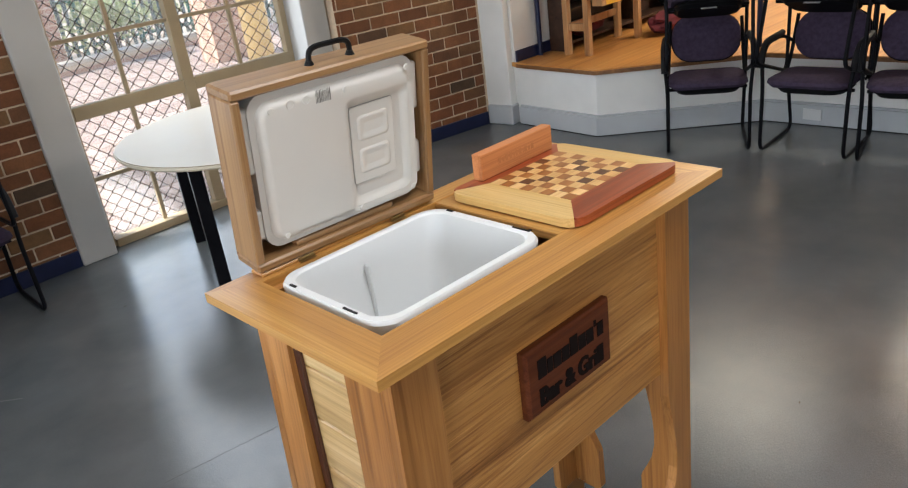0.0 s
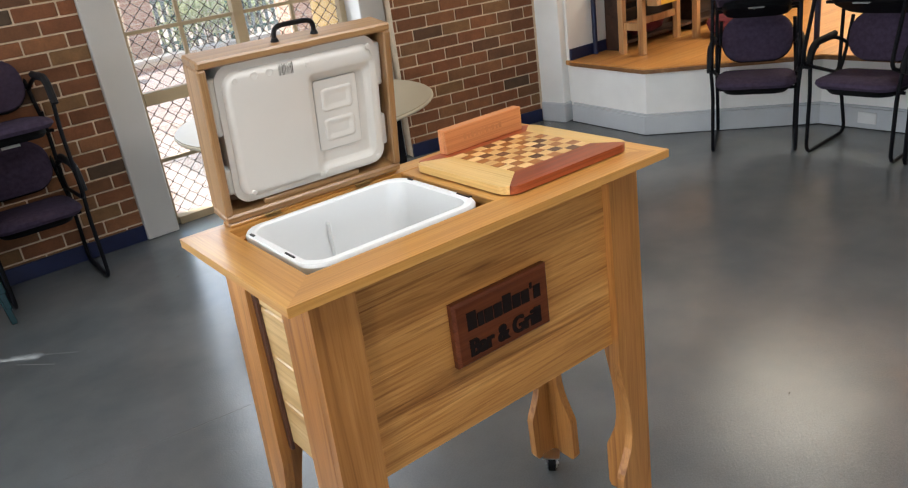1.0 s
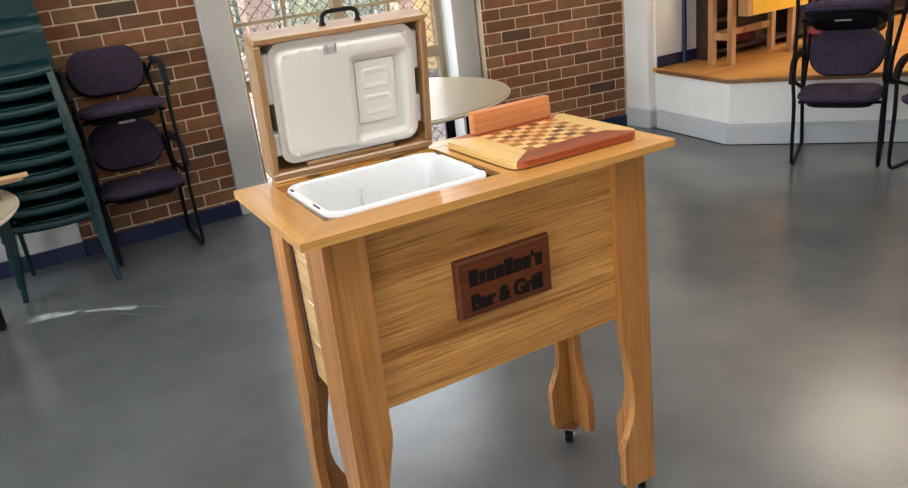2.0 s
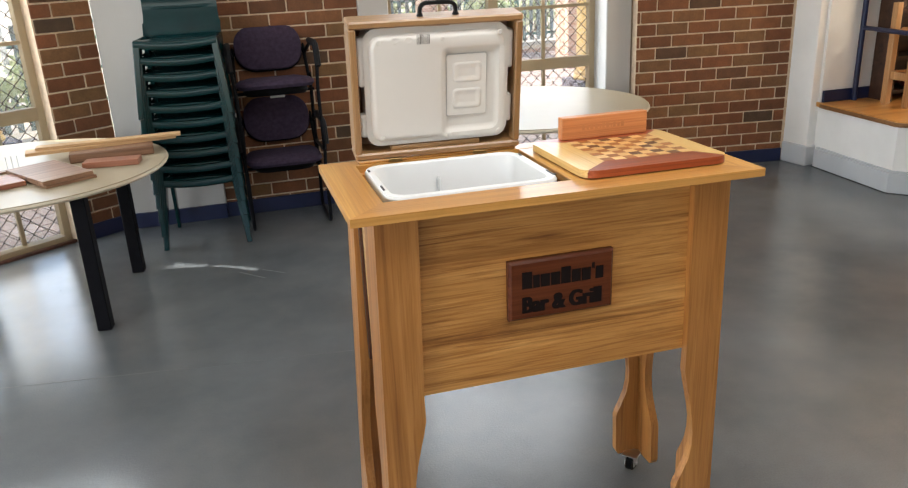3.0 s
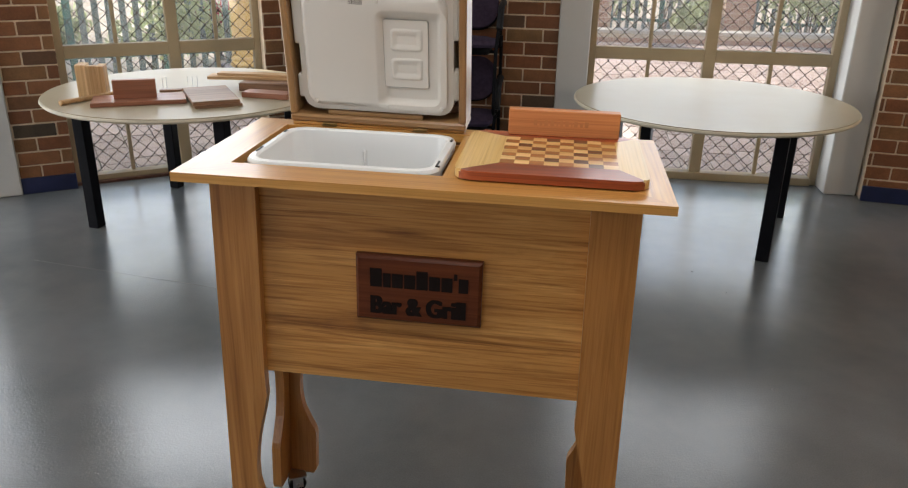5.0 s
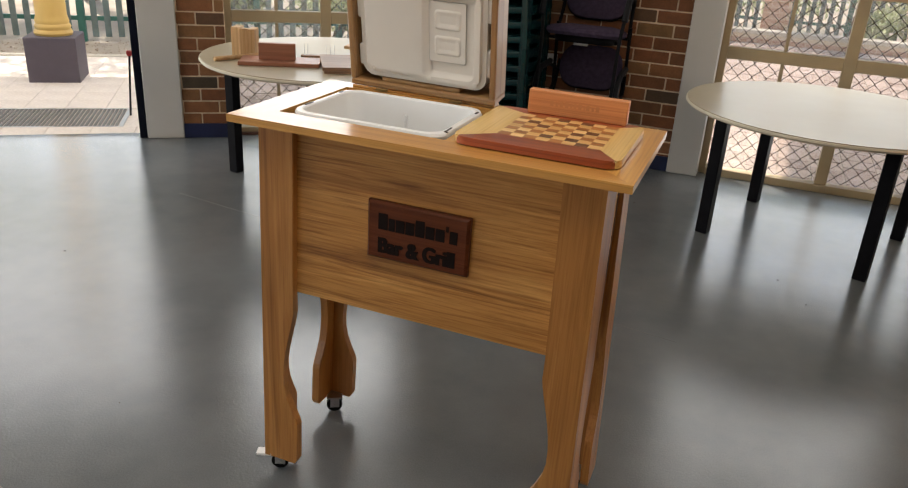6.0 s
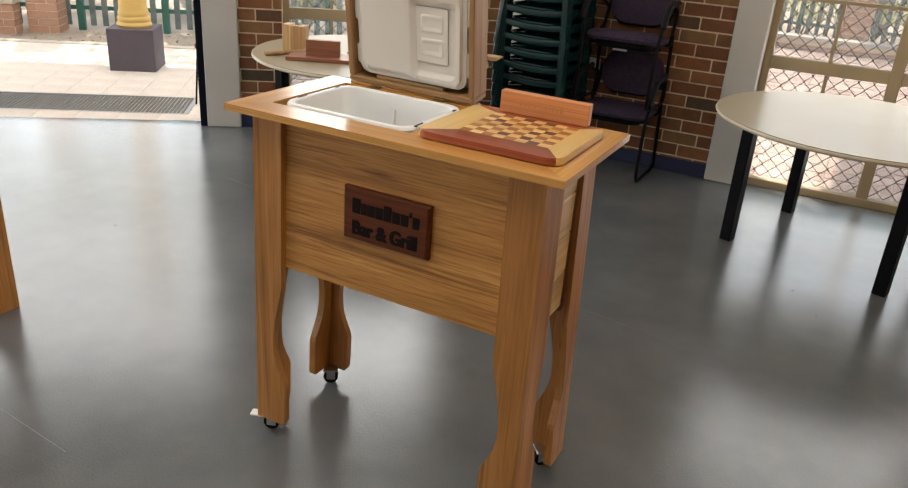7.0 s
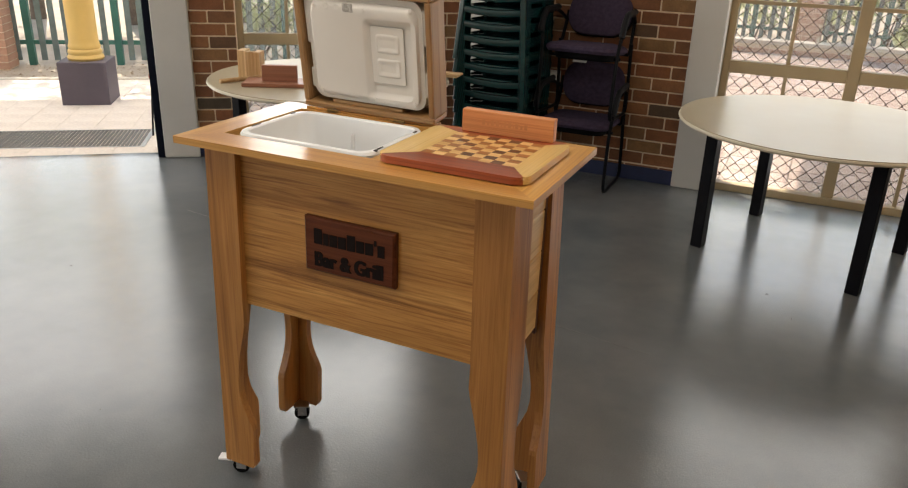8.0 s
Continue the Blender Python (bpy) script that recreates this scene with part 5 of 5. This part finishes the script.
def leaf_material():
    m, nt, p = nodes_of("leaves")
    geo = nt.nodes.new("ShaderNodeNewGeometry")
    link(nt, ramp(nt, geo.outputs["Random Per Island"], (0.0, (0.08, 0.12, 0.04)), (0.5, (0.15, 0.19, 0.075)), (1.0, (0.26, 0.28, 0.14))), p.inputs["Base Color"])
    p.inputs["Roughness"].default_value = 0.55
    # light that comes through the thin blades
    tr = nt.nodes.new("ShaderNodeBsdfTranslucent")
    link(nt, ramp(nt, geo.outputs["Random Per Island"], (0.0, (0.48, 0.56, 0.24)), (1.0, (0.74, 0.76, 0.46))), tr.inputs[0])
    mx = nt.nodes.new("ShaderNodeMixShader")
    mx.inputs[0].default_value = 0.6
    link(nt, p.outputs[0], mx.inputs[1])
    link(nt, tr.outputs[0], mx.inputs[2])
    link(nt, mx.outputs[0], nt.nodes["Material Output"].inputs[0])
    return m


leaf_mat = leaf_material()
bm = bmesh.new()
bm_prism(bm, [(-600, -600), (600, -600), (600, 600), (-600, 600)], -0.5, -0.13)
solid("ground", bm, ground_mat, "dry sandy ground with leaf litter", "ground", kind="structure")

# verandah over the openings, carried by ochre columns
def sheet_material():
    """Assumed milky polycarbonate roof sheet, out of view: scatters daylight downwards."""
    m, nt, p = nodes_of("milky_roof_sheet")
    tr = nt.nodes.new("ShaderNodeBsdfTranslucent")
    f = noise_tex(nt, mapped(nt, (1, 1, 1)), 2.0, 5)
    link(nt, ramp(nt, f, (0.3, (0.80, 0.80, 0.78)), (0.7, (0.86, 0.86, 0.84))), tr.inputs[0])
    p.inputs["Base Color"].default_value = (0.7, 0.7, 0.68, 1)
    mx = nt.nodes.new("ShaderNodeMixShader")
    mx.inputs[0].default_value = 0.92
    link(nt, p.outputs[0], mx.inputs[1])
    link(nt, tr.outputs[0], mx.inputs[2])
    link(nt, mx.outputs[0], nt.nodes["Material Output"].inputs[0])
    return m


sheet_mat = sheet_material()
# unseen roof, its sheet and reach set to soften the sun on the paving
roof = thing("verandah_roof", "assumed milky polycarbonate verandah roof in two runs, out of view", "roof", kind="structure")


def roof_sheet(outline, z):
    me = bpy.data.meshes.new("roof_sheet")
    me.from_pydata([(x, y, z) for x, y in outline], [], [tuple(range(len(outline)))])
    me.materials.append(sheet_mat)
    ob = new("roof_sheet", me)
    ob.parent = roof
    return ob


roof_sheet([(-1.15, 4.06), (8.2, 4.06), (8.2, 7.6), (-1.15, 7.6)], 2.79)
part("roof_beam", box(-2.2, 8.2, 5.87, 6.03, 2.78, 2.98, 0.006), yellow_col, roof)
outer = [(WALL_A @ Vector((x, y, 0))).xy for x, y in ((-8.0, 0.26), (0.0, 0.26), (0.0, 4.9), (-8.0, 4.9))]
gap = [(-2.876, 4.379), (-2.804, 4.499), (-3.264, 4.781), (-3.336, 4.661)]      # gap added in the unseen roof to throw a sliver of sun on the floor
for i in range(4):
    j = (i + 1) % 4
    roof_sheet([outer[i], outer[j], gap[j], gap[i]], 2.80)


def verandah_column(m, r=0.13):
    c = thing("verandah_column", "round ochre column on a plum-grey square plinth", "column", m, group="verandah columns")
    part("plinth", box(-0.21, 0.21, -0.21, 0.21, -0.13, 0.36, 0.006), plinth_mat, c, "plum-grey painted plinth")
    prof = [(r * 1.18, 0.3605), (r * 1.24, 0.38), (r * 1.18, 0.40), (r * 1.10, 0.41), (r * 1.16, 0.43), (r * 1.12, 0.45), (r * 1.05, 0.46), (r * 1.09, 0.48), (r * 1.04, 0.50), (r * 0.98, 0.53), (r * 0.96, 2.7), (r * 1.2, 2.775)]
    part("shaft", lathe(prof, 32), yellow_col, c, smooth=True)
    return c


for s in (3.16, 0.0, 6.2):
    verandah_column(WALL_A @ pose(-s, 2.12, 0))
verandah_column(pose(2.95, 5.95, 0))
verandah_column(pose(6.0, 5.95, 0))

# threshold, recessed grille and tiles outside the doorway
TL = -0.03
pav = thing("door_paving", "cream terracotta tiles outside the doorway", "paving", WALL_A, kind="structure")
part("bed", box(-6.4, -1.7, 0.02, 3.2, -0.14, TL - 0.006), tile_mat, pav)
tile_me = to_mesh("tile", box(-0.149, 0.149, -0.149, 0.149, -0.02, 0.0, 0.001), tile_mat)
edge_me = to_mesh("tile", box(-0.148, 0.148, -0.19, 0.19, -0.02, 0.0, 0.002), tile_mat)
tiles = []
for i in range(15):
    tiles.append((edge_me, -1.85 - 0.3 * i, 0.215))
    for j in range(7):
        tiles.append((tile_me, -1.85 - 0.3 * i, 1.11 + 0.3 * j))
mat_thing = thing("entrance_grille", "grey ribbed aluminium entrance grille set in the paving", "entrance mat", WALL_A @ pose(0, 0, TL))
part("frame", box(-5.9, -2.43, 0.41, 0.42, -0.02, 0.002), chrome, mat_thing)
part("frame", box(-5.9, -2.43, 0.945, 0.955, -0.02, 0.002), chrome, mat_thing)
part("frame", box(-2.43, -2.40, 0.41, 0.955, -0.02, 0.002), chrome, mat_thing)
part("tray", box(-5.9, -2.43, 0.42, 0.945, -0.03, -0.015), shell_black, mat_thing)
slat_metal = plain("ribbed_metal", (0.16, 0.15, 0.14), 0.55, 0.4)
slat_me = to_mesh("slat", box(-0.010, 0.010, 0.421, 0.944, -0.015, 0.0), slat_metal)
for i in range(114):
    ob = new("slat", slat_me)
    ob.parent = mat_thing
    ob.location = (-2.45 - 0.030 * i, 0, 0)
pole = thing("thin_pole", "thin dark metal stand with a red top beside the doorway", "stand", WALL_A @ pose(-2.385, 0.73, TL))
bm = bmesh.new()
cyl(bm, (0, 0, 0.002), (0.036, 0, 0.46), 0.008, n=10)
part("pole", bm, black_metal, pole)
part("top", box(0.018, 0.056, -0.018, 0.018, 0.4605, 0.50, 0.006), plain("red_plastic", (0.30, 0.02, 0.02), 0.5), pole, "small red top")

# kerb and garden beyond the tiles
solid("garden_kerb", box(-7.5, 2.5, 3.2, 3.3, -0.13, TL + 0.01, 0.01), render_mat, "pale concrete garden edging", "kerb", WALL_A, kind="structure")


def pale_fence(m, length, label, h=1.25, pitch=0.145, z=-0.13, low_rail=0.25):
    f = thing("picket_fence", label, "fence", m)
    pale = to_mesh("pale", box(-0.035, 0.035, -0.012, 0.0, 0.06, h, 0.004), fence_grey)
    post = to_mesh("post", box(-0.04, 0.04, -0.02, 0.06, 0.0, h + 0.08, 0.004), fence_green)
    n = int(length / pitch)
    for i in range(n):
        k = i % 7 == 0
        ob = new("post" if k else "pale", post if k else pale)
        ob.parent = f
        ob.location = (i * pitch, 0, z)
    for zz in (low_rail, h - 0.25):
        part("rail", box(0, length, 0.0, 0.035, z + zz, z + zz + 0.05), fence_green, f)
    return f


pale_fence(WALL_A @ pose(-9.5, 4.7, 0), 12.0, "green and grey steel picket fence beyond the garden")
pale_fence(pose(-3.2, 13.2, 0), 12.0, "grey steel picket fence behind the planter")


garden_bricks = {}


def garden_brick_mesh(length):
    key = round(length, 3)
    if key not in garden_bricks:
        garden_bricks[key] = to_mesh("brick", box(-key / 2, key / 2, -0.006, 0.05, -BRICK_H / 2, BRICK_H / 2, 0.004), garden_brick)
    return garden_bricks[key]


def brick_block(name, label, cat, m, w, d, h, cap=True, seed=1):
    """Low garden masonry: mortar core, single bricks on its faces, pale capping."""
    t = thing(name, label, cat, m)
    part("core", box(-w / 2 + 0.006, w / 2 - 0.006, -d / 2 + 0.006, d / 2 - 0.006, -0.13, h), mortar, t)
    z = -0.12
    k = 0
    while z + BRICK_H < h + 0.01:
        off = (BRICK_L + JOINT) / 2 if k % 2 else 0.0
        s = -w / 2 - off
        while s < w / 2:
            l, r = max(s, -w / 2), min(s + BRICK_L, w / 2)
            if r - l > 0.04:
                for fy, rot in ((-d / 2, 0), (d / 2, 180)):
                    ob = new("brick", garden_brick_mesh(r - l))
                    ob.parent = t
                    ob.matrix_local = pose((l + r) / 2, fy + (0.006 if rot == 0 else -0.006), z + BRICK_H / 2, 0, 0, rot)
            s += BRICK_L + JOINT
        ob = new("brick", garden_brick_mesh(min(d - 0.03, 0.23)))
        ob.parent = t
        ob.matrix_local = pose(w / 2 - 0.006, 0, z + BRICK_H / 2, 0, 0, 90)
        ob = new("brick", garden_brick_mesh(min(d - 0.03, 0.23)))
        ob.parent = t
        ob.matrix_local = pose(-w / 2 + 0.006, 0, z + BRICK_H / 2, 0, 0, -90)
        z += COURSE
        k += 1
    if cap:
        part("capping", box(-w / 2 - 0.02, w / 2 + 0.02, -d / 2 - 0.02, d / 2 + 0.02, h, h + 0.06, 0.008), render_mat, t, "pale concrete capping")
    return t


brick_block("brick_planter", "low red brick planter with pale capping", "planter", pose(2.2, 11.6, 0, 0, 0, 4), 6.5, 0.25, 0.10)
brick_block("brick_pillar", "red brick gate pillar", "pillar", pose(4.5, 9.6, 0), 0.47, 0.47, 1.9, seed=2)
brick_block("brick_pillar", "red brick gate pillar", "pillar", pose(0.74, 12.0, 0), 0.40, 0.40, 1.9, seed=4)
brick_block("brick_pillar", "red brick gate pillar", "pillar", pose(3.0, 12.4, 0), 0.47, 0.47, 1.9, seed=7)
brick_block("brick_pillar", "red brick fence pillar beyond the garden", "pillar", WALL_A @ pose(-4.75, 4.5, 0), 0.35, 0.35, 1.6, seed=5)
brick_block("brick_planter", "low red brick planter wall by the fence", "planter", WALL_A @ pose(-5.6, 4.25, 0), 1.2, 0.24, 0.22, seed=6)

# pink paving below the barred windows, one sheet of separate pavers
def pavers(name, m, nx, ny, w, d):
    vs, fs = [], []
    rng = random.Random(5)
    for i in range(nx):
        for j in range(ny):
            x, y, z = i * w, j * d + (d / 2 if i % 2 else 0), TL + rng.uniform(-0.003, 0.003)
            g = 0.006
            b = len(vs)
            vs += [(x + a, y + c, z) for a, c in ((g, g), (w - g, g), (w - g, d - g), (g, d - g))]
            vs += [(x + a, y + c, z - 0.03) for a, c in ((g, g), (w - g, g), (w - g, d - g), (g, d - g))]
            fs += [(b, b + 1, b + 2, b + 3), (b, b + 4, b + 5, b + 1), (b + 1, b + 5, b + 6, b + 2), (b + 2, b + 6, b + 7, b + 3), (b + 3, b + 7, b + 4, b)]
    me = bpy.data.meshes.new(name)
    me.from_pydata(vs, [], fs)
    me.materials.append(paver_mat)
    return me


pv = tagged(new("pavers", pavers("pavers", None, 34, 34, 0.23, 0.23)), "pink concrete pavers outside the windows", "pavers", kind="stuff")
pv.location = (-0.9, 4.04, 0)
pv2 = tagged(new("pavers", pavers("pavers", None, 14, 14, 0.23, 0.23)), "pink concrete pavers outside the windows", "pavers", kind="stuff")
pv2.matrix_world = WALL_A @ pose(-1.68, 0.24, 0)
solid("paver_bed", box(-0.9, 7.2, 4.03, 12.0, -0.16, TL - 0.012), ground_mat, "sand bed below the pavers", "ground", kind="structure")


# dry leaves on the garden strip outside the doorway
def leaf_litter(n, x0, x1, y0, y1, z, seed):
    rng = random.Random(seed)
    vs, fs = [], []
    for _ in range(n):
        x, y, a, k = rng.uniform(x0, x1), rng.uniform(y0, y1), rng.uniform(0, 6.3), rng.uniform(0.007, 0.017)
        b = len(vs)
        for t, r, h in ((0, 1.5, 0.004), (1.5, 0.6, 0.012), (3.1, 1.4, 0.003), (4.7, 0.6, 0.014)):
            vs.append((x + k * r * math.cos(a + t), y + k * r * math.sin(a + t), z + h))
        fs.append((b, b + 1, b + 2, b + 3))
    me = bpy.data.meshes.new("leaf_litter")
    me.from_pydata(vs, [], fs)
    me.materials.append(litter_mat)
    return me


litter_mat = stone_material("dry_leaves", (0.19, 0.125, 0.08), (0.38, 0.28, 0.19), 3.0, 30, True)
lit = tagged(new("leaf_litter", leaf_litter(1700, -7.0, 1.0, 3.32, 4.75, -0.13, 13)), "dry brown leaves scattered over the garden strip", "leaf litter", kind="stuff")
lit.matrix_world = WALL_A


# ---------------------------------------------------------------- trees and shrubs
def leaf_cloud(blobs, n, size, seed):
    rng = random.Random(seed)
    vs, fs = [], []
    for _ in range(n):
        (cx, cy, cz), r = rng.choice(blobs)
        while True:
            p = Vector((rng.uniform(-1, 1), rng.uniform(-1, 1), rng.uniform(-1, 1)))
            if 0.25 < p.length < 1:
                break
        c = Vector((cx, cy, cz)) + Vector((p.x * r, p.y * r, p.z * r * 0.8))
        q = Euler((rng.uniform(0, 6.3), rng.uniform(0, 6.3), rng.uniform(0, 6.3))).to_matrix()
        k = size * rng.uniform(0.6, 1.3)
        b = len(vs)
        for a, d in ((-1, 0), (0, -0.45), (1, 0), (0, 0.45)):
            vs.append(c + q @ Vector((a * k, d * k, 0.12 * k * abs(a))))
        fs += [(b, b + 1, b + 2), (b, b + 2, b + 3)]
    me = bpy.data.meshes.new("crown")
    me.from_pydata(vs, [], fs)
    me.materials.append(leaf_mat)
    return me


def tree(x, y, h, seed, leaves=1700):
    rng = random.Random(seed)
    t = thing("tree", "leafy green tree behind the fence", "tree", pose(x, y, -0.13), group="garden trees")
    top = h * 0.55
    bm = bmesh.new()
    cyl(bm, (0, 0, 0), (0.06, 0.04, top), 0.13, 0.07, n=12)
    blobs = []
    for i in range(7):
        a = i * 0.9 + rng.uniform(-0.3, 0.3)
        e = Vector((math.cos(a) * h * 0.26, math.sin(a) * h * 0.26, top + h * rng.uniform(0.02, 0.34)))
        cyl(bm, (0.05, 0.03, top * rng.uniform(0.55, 0.98)), e, 0.045, 0.015, n=8)
        blobs.append((tuple(e), h * rng.uniform(0.14, 0.22)))
    part("trunk", bm, bark, t)
    cr = new("crown", leaf_cloud(blobs, leaves, 0.085, seed))
    cr.parent = t
    return t


def shrub(x, y, w, h, seed, z=-0.13):
    rng = random.Random(seed)
    t = thing("shrub", "dense green garden shrub", "shrub", pose(x, y, z), group="garden shrubs")
    bm = bmesh.new()
    blobs = []
    for i in range(6):
        e = Vector((rng.uniform(-w, w) * 0.4, rng.uniform(-w, w) * 0.3, h * rng.uniform(0.35, 0.75)))
        cyl(bm, (e.x * 0.2, e.y * 0.2, 0), e, 0.02, 0.008, n=6)
        blobs.append((tuple(e), h * rng.uniform(0.25, 0.36)))
    part("stems", bm, bark, t)
    cr = new("foliage", leaf_cloud(blobs, 800, 0.06, seed))
    cr.parent = t
    return t


for i, (x, y, h) in enumerate(((1.0, 15.5, 4.6), (3.6, 14.9, 5.2), (6.4, 15.6, 4.8), (-1.8, 15.2, 5.0), (-6.5, 12.5, 5.0), (-9.8, 10.5, 5.2), (9.5, 14.5, 5.0))):
    tree(x, y, h, 20 + i)
# a row of taller trees, added with crowns out of view, shades the garden strip outside the doorway
for i, (x, y, h) in enumerate(((-7.4, 8.9, 6.4), (-5.7, 9.5, 6.8), (-4.0, 8.8, 6.2), (-2.2, 9.3, 6.6))):
    p = WALL_A @ Vector((x, y, 0))
    tree(p.x, p.y, h, 80 + i, 3600)
for i, (x, y, w, h) in enumerate(((-0.2, 14.0, 1.3, 1.4), (0.9, 14.2, 1.3, 1.6), (1.9, 13.9, 1.3, 1.5), (2.2, 12.5, 0.7, 0.8), (3.4, 14.0, 1.2, 1.6), (4.2, 12.5, 1.1, 1.3), (5.5, 13.9, 1.2, 1.4), (-4.6, 7.6, 1.2, 1.0), (-3.3, 8.3, 1.2, 1.1), (-5.8, 6.9, 1.0, 0.9))):
    shrub(x, y, w, h, 50 + i)

# red blossoms beyond the fence
bloom_mat = plain("red_petals", (0.42, 0.03, 0.05), 0.6, vary=0.3)
bush = shrub(-4.25, 8.8, 1.1, 0.85, 71)
tagged(bush, "garden shrub with bright red blossoms")
petals = leaf_cloud([((-0.2, -0.1, 0.66), 0.26), ((0.15, -0.15, 0.72), 0.24)], 170, 0.05, 72)
petals.materials.clear()
petals.materials.append(bloom_mat)
petals.name = "blossoms"
new("blossoms", petals).parent = bush

lay_bricks()
for me, x, y in tiles:
    ob = new("tile", me)
    ob.parent = pav
    ob.location = (x, y, TL)
